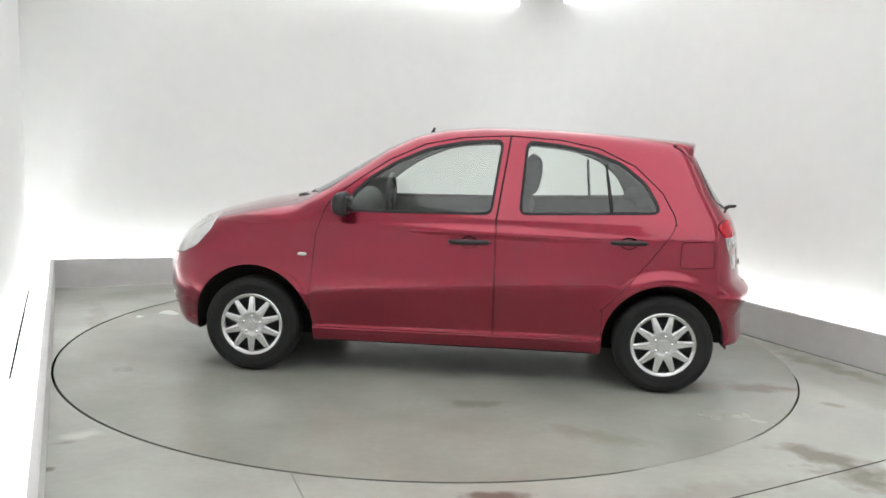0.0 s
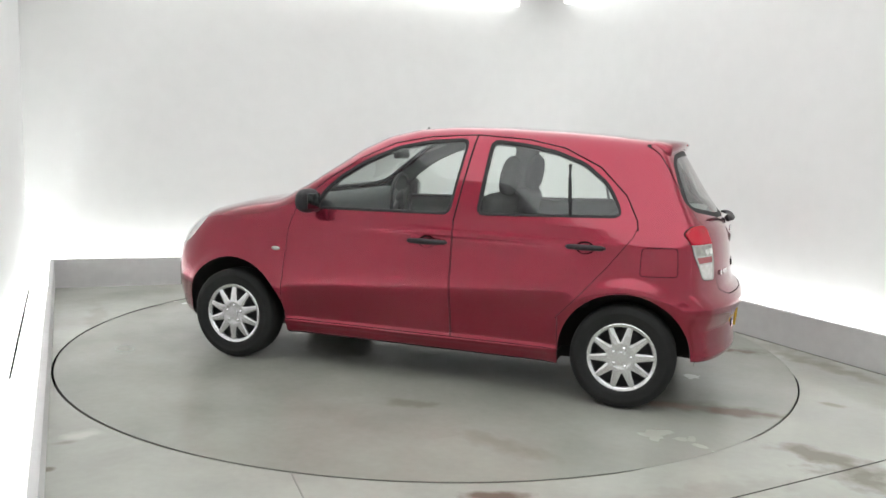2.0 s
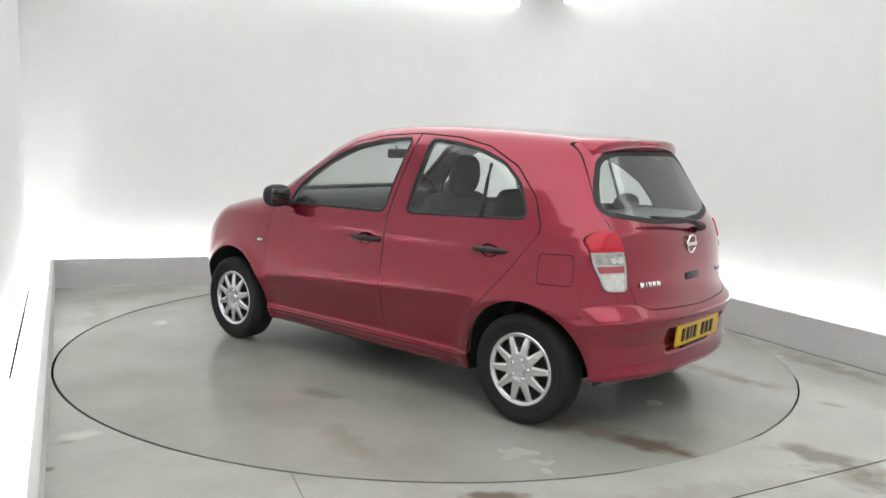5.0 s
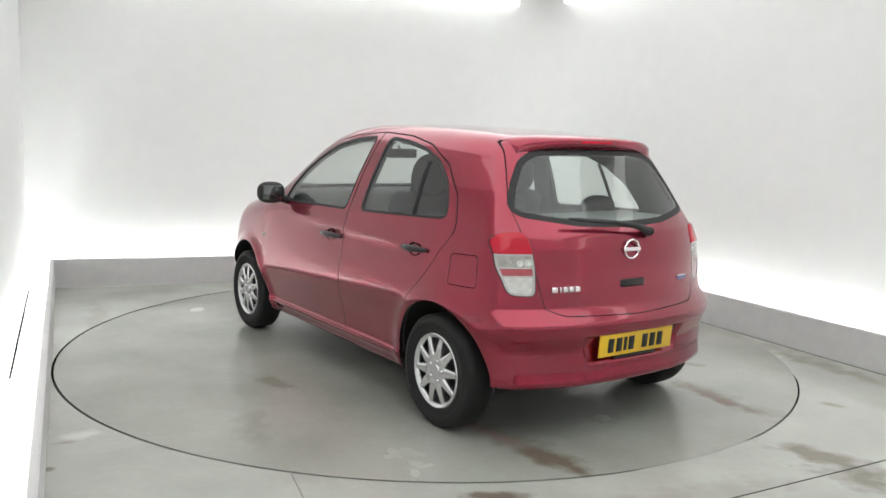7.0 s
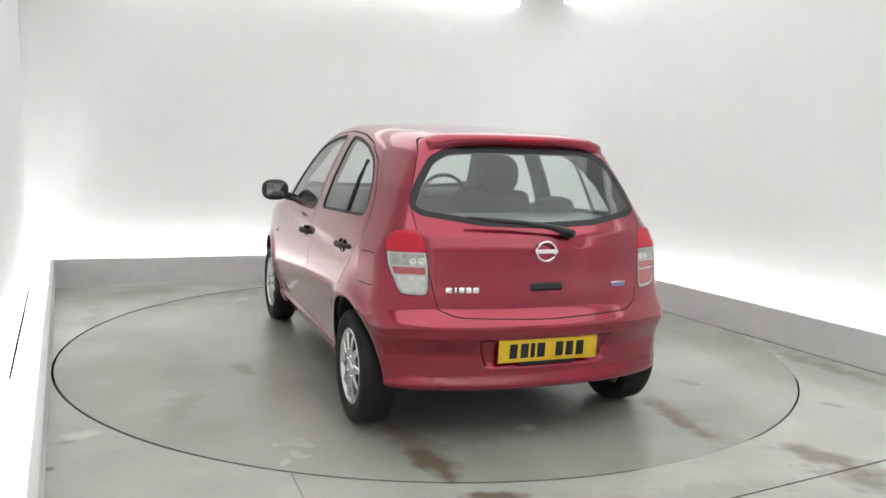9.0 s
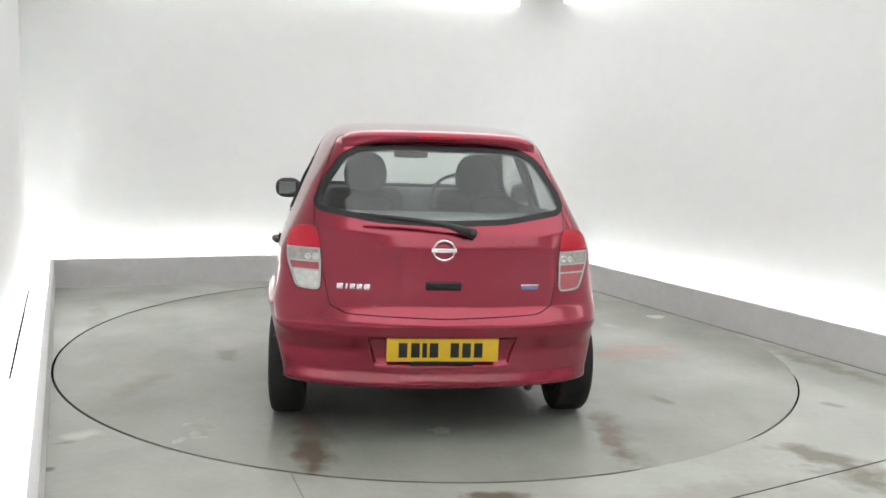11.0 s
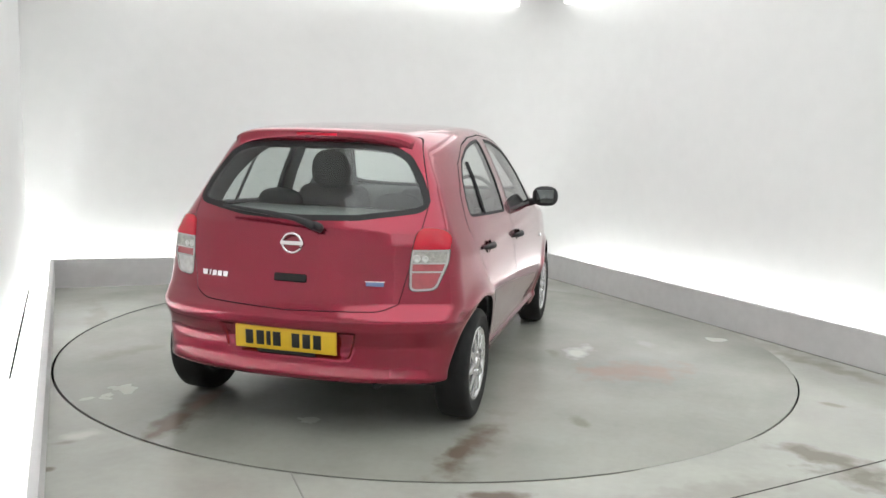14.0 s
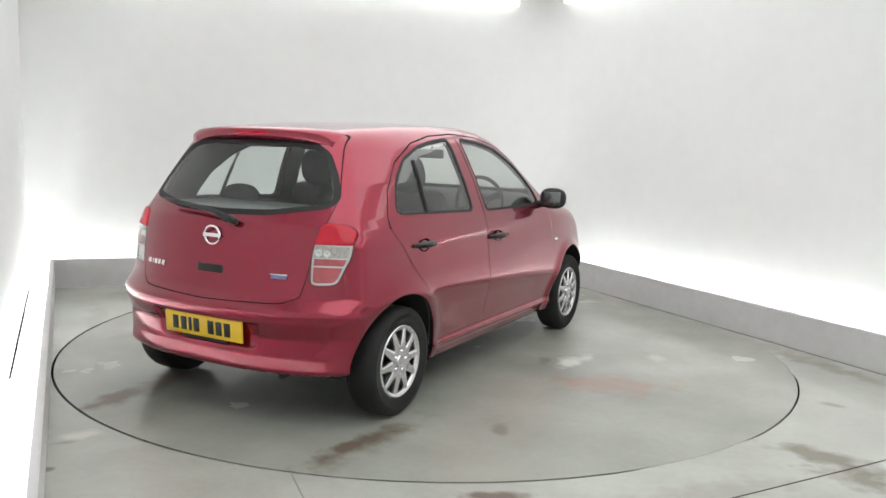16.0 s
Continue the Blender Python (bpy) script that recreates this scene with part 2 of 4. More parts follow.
def wall(name, line, label):
    outer = []
    for i, q in enumerate(line):
        d = (line[min(i + 1, len(line) - 1)] - line[max(i - 1, 0)]).normalized()
        outer.append(q + Vector((-d.y, d.x)) * 0.12)
    bm = bmesh.new()
    cols = []
    for q, o in zip(line, outer):
        cols.append([bm.verts.new((q.x, q.y, -0.05)), bm.verts.new((q.x, q.y, HEIGHT)), bm.verts.new((o.x, o.y, HEIGHT)), bm.verts.new((o.x, o.y, -0.05))])
    for a, b in zip(cols, cols[1:]):
        for k in range(4):
            bm.faces.new((a[k], b[k], b[(k + 1) % 4], a[(k + 1) % 4]))
    bm.faces.new(cols[0])
    bm.faces.new(cols[-1])
    ob = tagged(obj(name, bm, M_WALL), label, "wall", kind="structure")
    return sharp(ob, 40)


wall("wall_back", back_line, "seamless white backdrop wall with a rounded corner")
near_l, near_r = w[0], w[3]
wall("wall_left", [near_l, w[1] - U_LEFT * 0.003], "plain white studio side wall")
wall("wall_near", [near_r, near_l], "plain white studio wall")

room = [near_l - U_LEFT * 0.3 + N_LEFT * 0.3, w[1] + U_LEFT * 0.3 + N_LEFT * 0.3, w[2] + U_BACK * 0.3 - U_RIGHT * 0.3, near_r + U_RIGHT * 0.3 + N_RIGHT * 0.3]
tagged(obj("ceiling", prism([(v.x, v.y) for v in room], HEIGHT, HEIGHT + 0.1), M_CEIL, smooth=False), "plain white studio ceiling", "ceiling", kind="structure")

# floor with a round hole for the turntable
bm = bmesh.new()
N = 240


def disc_gap(a):
    """Width of the open gap at angle a: packed shut at the back and over a short stretch in front."""
    d = math.degrees(a) % 360
    wide = 0.0
    for d0, d1, w_ in ((118, 295, 0.013), (311.5, 346, 0.009)):
        wide = max(wide, w_ * max(0.0, min(1.0, (d - d0) / 14 if d0 < 200 else (d - d0) / 3, (d1 - d) / 3)))
    return 0.001 + wide


ringv = [bm.verts.new((TX + (TR - 0.005 + disc_gap(2 * math.pi * i / N)) * math.cos(2 * math.pi * i / N), TY + (TR - 0.005 + disc_gap(2 * math.pi * i / N)) * math.sin(2 * math.pi * i / N), 0)) for i in range(N)]
low = [bm.verts.new((v.co.x, v.co.y, -0.05)) for v in ringv]


def to_edge(a):
    """The point where the line from the turntable's centre at angle a leaves the room."""
    u, c = Vector((math.cos(a), math.sin(a))), Vector((TX, TY))
    best = 99.0
    for p, q in zip(room, room[1:] + room[:1]):
        e = q - p
        den = u.x * e.y - u.y * e.x
        if abs(den) > 1e-9:
            k = ((p.x - c.x) * e.y - (p.y - c.y) * e.x) / den
            if 0 < k < best:
                best = k
    return c + u * best


corners = sorted(math.atan2(v.y - TY, v.x - TX) % (2 * math.pi) for v in room)
angles = [2 * math.pi * i / N for i in range(N)]
for ca in corners:
    angles[round(ca / (2 * math.pi) * N) % N] = ca
big = []
for a in angles:
    v = to_edge(a + 1e-7)
    big.append(bm.verts.new((v.x, v.y, 0)))
for i in range(N):
    j = (i + 1) % N
    bm.faces.new((ringv[i], big[i], big[j], ringv[j]))
    bm.faces.new((low[i], ringv[i], ringv[j], low[j]))
bm.faces.new(low)
floor_ob = tagged(obj("floor", bm, M_FLOOR, smooth=False), "pale grey painted concrete studio floor with worn stains", "floor", kind="structure")

floor_ob.data.materials.append(M_CREVICE)     # pit faces set black, standing for the shade in the gap
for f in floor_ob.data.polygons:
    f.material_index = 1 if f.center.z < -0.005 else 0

# saw-cut floor joints; the last strip imitates contact shade and dirt along a ledge
foot = [C_ + U_RIGHT * k - N_RIGHT * 0.003 for k in (0.2, 7.5)]
for x0, y0, x1, y1, mj in ((-0.62, 3.36, -0.46, 2.95, M_JOINT), (1.0, 3.12, 2.45, 3.90, M_SEAM_SHADE), (foot[0].x, foot[0].y, foot[1].x, foot[1].y, M_SEAM_SHADE)):
    m = pose((x0 + x1) / 2, (y0 + y1) / 2, 0, 0, 0, math.degrees(math.atan2(y1 - y0, x1 - x0)))
    tagged(obj("floor_line", rbox((math.hypot(x1 - x0, y1 - y0), 0.007, 0.004), m, 0.0005, 1), mj), "thin dark floor line for joints and for ledge contact shade and dirt", "floor joint", kind="structure")

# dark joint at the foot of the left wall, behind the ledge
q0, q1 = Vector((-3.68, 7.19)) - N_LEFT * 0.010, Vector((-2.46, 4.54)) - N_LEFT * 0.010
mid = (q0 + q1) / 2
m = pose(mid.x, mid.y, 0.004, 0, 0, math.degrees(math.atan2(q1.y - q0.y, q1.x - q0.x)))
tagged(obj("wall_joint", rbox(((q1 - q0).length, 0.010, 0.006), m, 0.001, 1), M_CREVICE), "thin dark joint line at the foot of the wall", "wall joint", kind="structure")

# lights of the place: strips behind the ledge, strips at the wall heads, ceiling panels
led = off(0.125)
for i in range(4):
    a, b = led[i], led[(i + 1) % 4]
    d = (b - a).normalized()
    n = 5
    for k in range(n):
        p0, p1 = a + (b - a) * ((k + 0.02) / n), a + (b - a) * ((k + 0.98) / n)
        mid = (p0 + p1) / 2
        m = pose(mid.x, mid.y, 0.022, 0, 0, math.degrees(math.atan2(d.y, d.x)))
        tagged(obj("strip_light", rbox(((p1 - p0).length, 0.05, 0.04), m, 0.008, 2), M_COVE), "glowing strip light hidden behind the ledge", "strip light", "strip lights behind the ledge")
top = off(GAP - 0.16)
for a, b in ((top[1] + U_BACK * 0.5, top[2] - U_BACK * 0.36), (top[2] + U_RIGHT * 0.48, top[3])):
    d = (b - a).normalized()
    mid = (a + b) / 2
    m = pose(mid.x, mid.y, HEIGHT - 0.045, 0, 0, math.degrees(math.atan2(d.y, d.x)))
    tagged(obj("wall_head_light", rbox(((b - a).length, 0.22, 0.08), m, 0.01, 2), M_TOP), "white strip light along the top of the backdrop", "strip light", "strip lights at the wall heads")
rz = math.degrees(math.atan2(U_BACK.y, U_BACK.x))
p2 = Vector((TX, TY)) - Vector((-U_BACK.y, U_BACK.x)) * 1.6
fixture = tagged(obj("ceiling_light", rbox((4.0, 7.1, 0.05), pose(p2.x, p2.y, HEIGHT - 0.025, 0, 0, rz), 0.008, 2), M_CEIL), "large white ceiling light with a glowing diffuser", "ceiling light")
part("diffuser", rbox((3.8, 6.9, 0.012), pose(p2.x, p2.y, HEIGHT - 0.054, 0, 0, rz), 0.004, 1), M_PANEL, fixture, "soft glowing diffuser sheet")

# turntable disc
bm = bmesh.new()
bmesh.ops.create_cone(bm, cap_ends=True, segments=240, radius1=TR - 0.005, radius2=TR - 0.005, depth=0.03)
bmesh.ops.translate(bm, vec=(0, 0, -0.015), verts=bm.verts)
turntable = tagged(obj("turntable", bm, M_TABLE, smooth=False), "round grey painted turntable disc flush with the floor", "turntable")
bm = lathe([(TR - 0.014, -0.001), (TR - 0.014, 0.0008), (TR - 0.0052, 0.0008), (TR - 0.0052, -0.001)], 240)
bmesh.ops.transform(bm, matrix=pose(0, 0, 0, 90, 0, 0), verts=bm.verts)
part("edge_strip", bm, M_TABLE, turntable, "thin painted edge strip round the disc", smooth=False)


# ---- the car ----
# body form: top line, side bulge, nose and tail as smooth surfaces that meet in rounded edges; x forward, y to its left
TOPX = [-1.70, -1.40, -1.13, -0.83, -0.46, -0.12, 0.108, 0.30, 0.49, 0.68, 0.87, 1.02, 1.10, 1.23, 1.35, 1.50, 1.60, 1.72, 1.82, 1.90, 2.0]
TOPZ = [1.430, 1.463, 1.490, 1.510, 1.524, 1.523, 1.503, 1.460, 1.378, 1.266, 1.148, 1.066, 1.042, 1.022, 1.000, 0.962, 0.935, 0.890, 0.835, 0.765, 0.64]
SIDEZ = [0.10, 0.20, 0.265, 0.285, 0.30, 0.32, 0.36, 0.40, 0.46, 0.50, 0.525, 0.54, 0.555, 0.57, 0.585, 0.60, 0.62, 0.66, 0.75, 0.85, 0.93, 0.98, 1.03, 1.20, 1.35, 1.45, 1.60]
SIDEY = [0.730, 0.757, 0.780, 0.787, 0.783, 0.783, 0.793, 0.804, 0.8205, 0.830, 0.8342, 0.8365, 0.8379, 0.8382, 0.8375, 0.8363, 0.8344, 0.8298, 0.8180, 0.8035, 0.7915, 0.781, 0.766, 0.706, 0.638, 0.585, 0.50]
NOSEZ = [0.10, 0.20, 0.28, 0.36, 0.48, 0.58, 0.68, 0.76, 0.84, 0.92, 1.6]
NOSEX = [1.78, 1.86, 1.905, 1.93, 1.95, 1.945, 1.92, 1.885, 1.83, 1.77, 1.3]
TAILZ = [0.10, 0.22, 0.28, 0.36, 0.46, 0.54, 0.59, 0.625, 0.66, 0.72, 0.82, 0.93, 1.00, 1.05, 1.15, 1.25, 1.40, 1.60]
TAILX = [-1.70, -1.775, -1.808, -1.796, -1.793, -1.828, -1.834, -1.80, -1.768, -1.755, -1.745, -1.728, -1.702, -1.664, -1.592, -1.528, -1.436, -1.31]
WHEELS = ((1.225, 0.285), (-1.225, 0.285))


def smooth_curve(xs, ys, half=60):
    """A curve through points with its corners eased, as a fine table."""
    fx = np.linspace(xs[0], xs[-1], 3000)
    fy = np.interp(fx, xs, ys)
    k = np.hanning(2 * half + 1)
    k /= k.sum()
    pad = np.concatenate([2 * fy[0] - fy[half:0:-1], fy, 2 * fy[-1] - fy[-2:-2 - half:-1]])
    return fx, np.convolve(pad, k, "valid")


C_TOP, C_SIDE, C_NOSE, C_TAIL = smooth_curve(TOPX, TOPZ), smooth_curve(SIDEZ, SIDEY, 20), smooth_curve(NOSEZ, NOSEX), smooth_curve(TAILZ, TAILX, 35)


def smax(a, b, k):
    h = np.clip(0.5 + 0.5 * (a - b) / k, 0, 1)
    return b + (a - b) * h + k * h * (1 - h)


def crease(x):
    """Height of the lower side crease."""
    return 0.587 - 0.071 * (x + 0.23)


def ease(v):
    v = np.clip(v, 0, 1)
    return v * v * (3 - 2 * v)


def body(p):
    """Below zero inside the car's body; p is an array of points."""
    x, y, z = p[:, 0], np.abs(p[:, 1]), p[:, 2]
    bow = 0.14 * np.clip((x - 0.1) / 0.5, 0, 1)
    top = np.interp(x + bow * y * y, *C_TOP) - 0.05 * y * y - 0.08 * y ** 4
    up = np.clip((z - 0.90) / 0.45, 0, 1)
    # the lower crease climbs towards the rear
    side = np.interp(z - (crease(np.clip(x, -0.95, 0.9)) - 0.56) * np.exp(-((z - 0.56) / 0.16) ** 2), *C_SIDE)
    side = side - 0.105 * np.clip((x - 0.85) / 0.95, 0, 1.4) ** 2 - 0.075 * np.clip((-x - 0.95) / 0.75, 0, 1.5) ** 2
    side = side - up * (0.10 * np.clip((x - 0.1) / 0.8, 0, 1.5) ** 2 + 0.085 * np.clip((-x - 0.35) / 1.1, 0, 1.3) ** 2)
    for wx, wz in WHEELS:
        r = np.hypot(x - wx, z - wz)
        side = side + 0.019 * np.exp(-((r - 0.372) / (0.042 if wx > 0 else 0.055)) ** 2) * (z > wz - 0.2)
    side = side + 0.012 * np.exp(-((z - 0.56) / 0.03) ** 2) * np.clip((-x - 1.5) / 0.1, 0, 1)
    # shoulder crease and a dished lower door
    side = side + 0.010 * np.exp(-((z - 0.905 - 0.02 * x) / 0.026) ** 2) * np.clip(1.2 - np.abs(x + 0.2), 0, 1)
    side = side + 0.007 * np.exp(-((z - 0.89) / 0.08) ** 2) * ease((-x - 1.0) / 0.35)
    side = side - 0.005 * np.exp(-((z - 0.43 - 0.02 * x) / 0.075) ** 2) * np.clip((0.98 - np.abs(x)) / 0.45, 0, 1) ** 2
    side = side + 0.007 * np.exp(-((z - 0.272) / 0.018) ** 2) * np.clip((0.9 - np.abs(x)) / 0.1, 0, 1)
    front = x - (np.interp(z, *C_NOSE) - 0.24 * (y / 0.70) ** 2.6)
    tail = (np.interp(z, *C_TAIL) + 0.15 * (y / 0.70) ** 2.7) - x
    # the plate's recess in the bumper
    tail = tail + 0.020 * ease((0.31 + 0.27 * (z - 0.392) - y) / 0.022 + 0.5) * ease((0.524 - z) / 0.018 + 0.5) * ease((z - 0.385) / 0.03)
    d = smax((z - top) * 0.85, (y - side) * 0.92, 0.085)
    d = smax(d, front * 0.85, 0.10)
    d = smax(d, tail * 0.9, 0.06)
    low = 0.195 + 0.085 * np.clip((-x - 1.35) / 0.2, 0, 1) + 0.03 * np.clip((x - 1.45) / 0.2, 0, 1)
    return smax(d, low - z, 0.03)


def body_normal(p):
    g = np.zeros_like(p)
    for i in range(3):
        e = np.zeros(3)
        e[i] = 0.004
        g[:, i] = body(p + e) - body(p - e)
    return g / np.maximum(np.linalg.norm(g, axis=1), 1e-9)[:, None]


def settle(p, n=4):
    for _ in range(n):
        g = np.zeros_like(p)
        for i in range(3):
            e = np.zeros(3)
            e[i] = 0.002
            g[:, i] = (body(p + e) - body(p - e)) / 0.004
        p = p - (body(p) / np.maximum((g * g).sum(1), 0.2))[:, None] * g
    return p


def shell():
    """The closed body surface as a bmesh of small faces."""
    nx, ny, nz = 190, 72, 92
    gx, gy, gz = np.linspace(-1.86, 1.98, nx + 1), np.linspace(-0.83, 0.83, ny + 1), np.linspace(0, 1, nz + 1)
    index, pts, faces = {}, [], []

    def vert(i, j, k):
        key = (i, j, k)
        if key not in index:
            index[key] = len(pts)
            ztop = max(float(np.interp(gx[i], *C_TOP)), 0.90)
            pts.append((gx[i], gy[j], 0.19 + gz[k] * (ztop - 0.19)))
        return index[key]

    for i in range(nx):
        for j in range(ny):
            faces.append([vert(i, j, nz), vert(i + 1, j, nz), vert(i + 1, j + 1, nz), vert(i, j + 1, nz)])
            faces.append([vert(i, j, 0), vert(i, j + 1, 0), vert(i + 1, j + 1, 0), vert(i + 1, j, 0)])
        for k in range(nz):
            faces.append([vert(i, 0, k), vert(i + 1, 0, k), vert(i + 1, 0, k + 1), vert(i, 0, k + 1)])
            faces.append([vert(i, ny, k), vert(i, ny, k + 1), vert(i + 1, ny, k + 1), vert(i + 1, ny, k)])
    for j in range(ny):
        for k in range(nz):
            faces.append([vert(0, j, k), vert(0, j, k + 1), vert(0, j + 1, k + 1), vert(0, j + 1, k)])
            faces.append([vert(nx, j, k), vert(nx, j + 1, k), vert(nx, j + 1, k + 1), vert(nx, j, k + 1)])
    q = np.array(pts)
    s = np.stack([np.clip(q[:, 0], -1.15, 1.25), 0 * q[:, 0], np.full(len(q), 0.72)], 1)
    s[:, 2] = np.where(s[:, 0] > 0.5, 0.62, 0.72)
    d = q - s
    lo, hi = np.zeros(len(q)), np.full(len(q), 2.5)
    for _ in range(40):
        mid = (lo + hi) / 2
        inside = body(s + d * mid[:, None]) < 0
        lo, hi = np.where(inside, mid, lo), np.where(inside, hi, mid)
    q = s + d * lo[:, None]
    bm = bmesh.new()
    vs = [bm.verts.new(v) for v in q.tolist()]
    for f in faces:
        bm.faces.new([vs[i] for i in f])
    bm.normal_update()
    return bm


def rounded(poly, r):
    """An outline with its corners rounded."""
    out = []
    n = len(poly)
    for i in range(n):
        p0, p1, p2 = (Vector(poly[(i + k) % n]) for k in (-1, 0, 1))
        a, b = p0 - p1, p2 - p1
        a, b = p1 + a.normalized() * min(r, 0.45 * a.length), p1 + b.normalized() * min(r, 0.45 * b.length)
        for t in (0, 0.33, 0.67, 1):
            out.append(a * (1 - t) ** 2 + p1 * 2 * t * (1 - t) + b * t ** 2)
    return out


def grown(poly, d):
    """A convex outline pushed out by d."""
    area = sum(poly[i].x * poly[(i + 1) % len(poly)].y - poly[(i + 1) % len(poly)].x * poly[i].y for i in range(len(poly)))
    if area < 0:
        poly = poly[::-1]
    clean = [poly[i] for i in range(len(poly)) if (poly[i] - poly[i - 1]).length > 1e-4]
    if not d:
        return clean
    n, out = len(clean), []
    for i in range(n):
        u, v = (clean[i] - clean[i - 1]).normalized(), (clean[(i + 1) % n] - clean[i]).normalized()
        nu, nv = Vector((u.y, -u.x)), Vector((v.y, -v.x))
        k = nu + nv
        out.append(clean[i] + k * (2 * d / max(k.length_squared, 0.5)))
    return out


def cut(bm, poly, axes, pick, piece, layer):
    """Cuts an outline into the shell along a main direction and gives the faces within it that piece number."""
    a, b = axes
    lo = [min(q[i] for q in poly) for i in (0, 1)]
    hi = [max(q[i] for q in poly) for i in (0, 1)]
    inside = []
    for f in bm.faces:
        c = f.calc_center_median()
        if lo[0] - 0.06 < c[a] < hi[0] + 0.06 and lo[1] - 0.06 < c[b] < hi[1] + 0.06 and pick(c, f.normal):
            inside.append(f)
    for i in range(len(poly)):
        p0, p1 = poly[i - 1], poly[i]
        e = p1 - p0
        if e.length < 1e-5 or not inside:
            continue
        co, no = Vector((0, 0, 0)), Vector((0, 0, 0))
        co[a], co[b] = p0
        no[a], no[b] = e.y, -e.x
        no.normalize()
        geom = set(inside)
        for f in inside:
            geom.update(f.edges)
            geom.update(f.verts)
        res = bmesh.ops.bisect_plane(bm, geom=list(geom), dist=1e-6, plane_co=co, plane_no=no)
        inside = [g for g in res["geom"] if isinstance(g, bmesh.types.BMFace) and (g.calc_center_median() - co).dot(no) < 0]
    for f in inside:
        f[layer] = piece


def cut_within(bm, poly, axes, pick, piece, layer, only):
    """The same, within the faces of one piece alone."""
    old = {tuple(round(x, 6) for x in f.calc_center_median()) for f in bm.faces if f[layer] == only}
    cut(bm, poly, axes, lambda c, n: pick(c, n) and tuple(round(x, 6) for x in c) in old, piece, layer)


def band(poly, z0, z1):
    """The part of a convex outline between two heights."""
    for z, sign in ((z0, 1), (z1, -1)):
        out = []
        for i in range(len(poly)):
            p, q = poly[i - 1], poly[i]
            a, b = (p.y - z) * sign, (q.y - z) * sign
            if a * b < 0:
                out.append(p + (q - p) * (a / (a - b)))
            if b >= 0:
                out.append(q)
        poly = out
    return poly


XZ, YZ, XY = (0, 2), (1, 2), (0, 1)
LEFT = lambda c, n: c.y > 0.3 and n.y > 0.12
RIGHT = lambda c, n: c.y < -0.3 and n.y < -0.12
REAR = lambda c, n: c.x < -1.25 and n.x < -0.12
FRONT_L = lambda c, n: c.y > 0.2 and c.x > 1.1
FRONT_R = lambda c, n: c.y < -0.2 and c.x > 1.1
UPPER = lambda c, n: n.z > 0.2 and c.z > 0.9

# outlines in side view
F_DOOR_LOW = [(0.8655, 0.46), (0.866, 0.50), (0.835, 0.86), (0.80, 0.98), (-0.222, 0.99), (-0.226, 0.46)]
F_DOOR_TOP = [(0.80, 0.975), (0.775, 1.035), (0.625, 1.165), (0.425, 1.300), (0.21, 1.400), (-0.01, 1.444), (-0.29, 1.462), (-0.222, 0.975)]
R_DOOR_LOW = [(-0.236, 0.46), (-0.232, 0.99), (-1.262, 1.00), (-1.245, 0.945), (-1.12, 0.78), (-0.985, 0.62), (-0.865, 0.49), (-0.836, 0.46)]
R_DOOR_FOOT = [(-0.236, 0.292), (-0.236, 0.47), (-0.862, 0.47), (-0.862, 0.292)]
F_DOOR_FOOT = [(0.862, 0.292), (0.866, 0.47), (-0.226, 0.47), (-0.226, 0.292)]
R_DOOR_TOP = [(-0.232, 0.975), (-0.300, 1.462), (-0.60, 1.445), (-0.82, 1.403), (-1.03, 1.305), (-1.185, 1.16), (-1.255, 1.03), (-1.262, 0.985)]
F_WIN = [(0.665, 1.005), (0.625, 1.095), (0.525, 1.190), (0.384, 1.282), (0.183, 1.372), (-0.016, 1.413), (-0.240, 1.430), (-0.186, 1.018)]
R_WIN = [(-0.372, 1.025), (-0.402, 1.428), (-0.611, 1.408), (-0.776, 1.376), (-0.942, 1.316), (-1.078, 1.212), (-1.145, 1.10), (-1.158, 1.055)]
FLAP = [(-1.295, 0.742), (-1.298, 0.888), (-1.478, 0.897), (-1.488, 0.748)]
LAMP_F = [(1.50, 0.955), (1.78, 0.86), (1.90, 0.735), (1.86, 0.672), (1.73, 0.685), (1.60, 0.745), (1.50, 0.86)]
# outlines seen from behind
GATE = [(-0.50, 1.44), (-0.620, 1.10), (-0.598, 1.00), (-0.586, 0.80), (-0.572, 0.725), (-0.53, 0.665), (-0.45, 0.632), (0, 0.618), (0.45, 0.632), (0.53, 0.665), (0.572, 0.725), (0.586, 0.80), (0.598, 1.00), (0.620, 1.10), (0.50, 1.44)]
R_GLASS = [(-0.25, 1.402), (-0.40, 1.390), (-0.485, 1.345), (-0.56, 1.235), (-0.612, 1.125), (-0.58, 1.088), (-0.30, 1.046), (0, 1.034), (0.30, 1.046), (0.58, 1.088), (0.612, 1.125), (0.56, 1.235), (0.485, 1.345), (0.40, 1.390), (0.25, 1.402)]
LAMP_R = [(0.568, 0.722), (0.566, 0.86), (0.582, 0.992), (0.604, 1.016), (0.684, 1.012), (0.728, 0.975), (0.730, 0.86), (0.684, 0.728)]
RECESS = [(-0.345, 0.522), (-0.31, 0.392), (0.31, 0.392), (0.345, 0.522)]
# outline seen from above
SCREEN = [(1.00, 0.0), (0.99, 0.2), (0.955, 0.40), (0.875, 0.585), (0.81, 0.64), (0.36, 0.495), (0.33, 0.25), (0.32, 0), (0.33, -0.25), (0.36, -0.495), (0.81, -0.64), (0.875, -0.585), (0.955, -0.40), (0.99, -0.2)]


def arch(cx, cz, r):
    return [Vector((cx + r * math.cos(a), cz + r * math.sin(a))) for a in [math.pi * i / 24 for i in range(25)]] + [Vector((cx - r, -0.1)), Vector((cx + r, -0.1))]


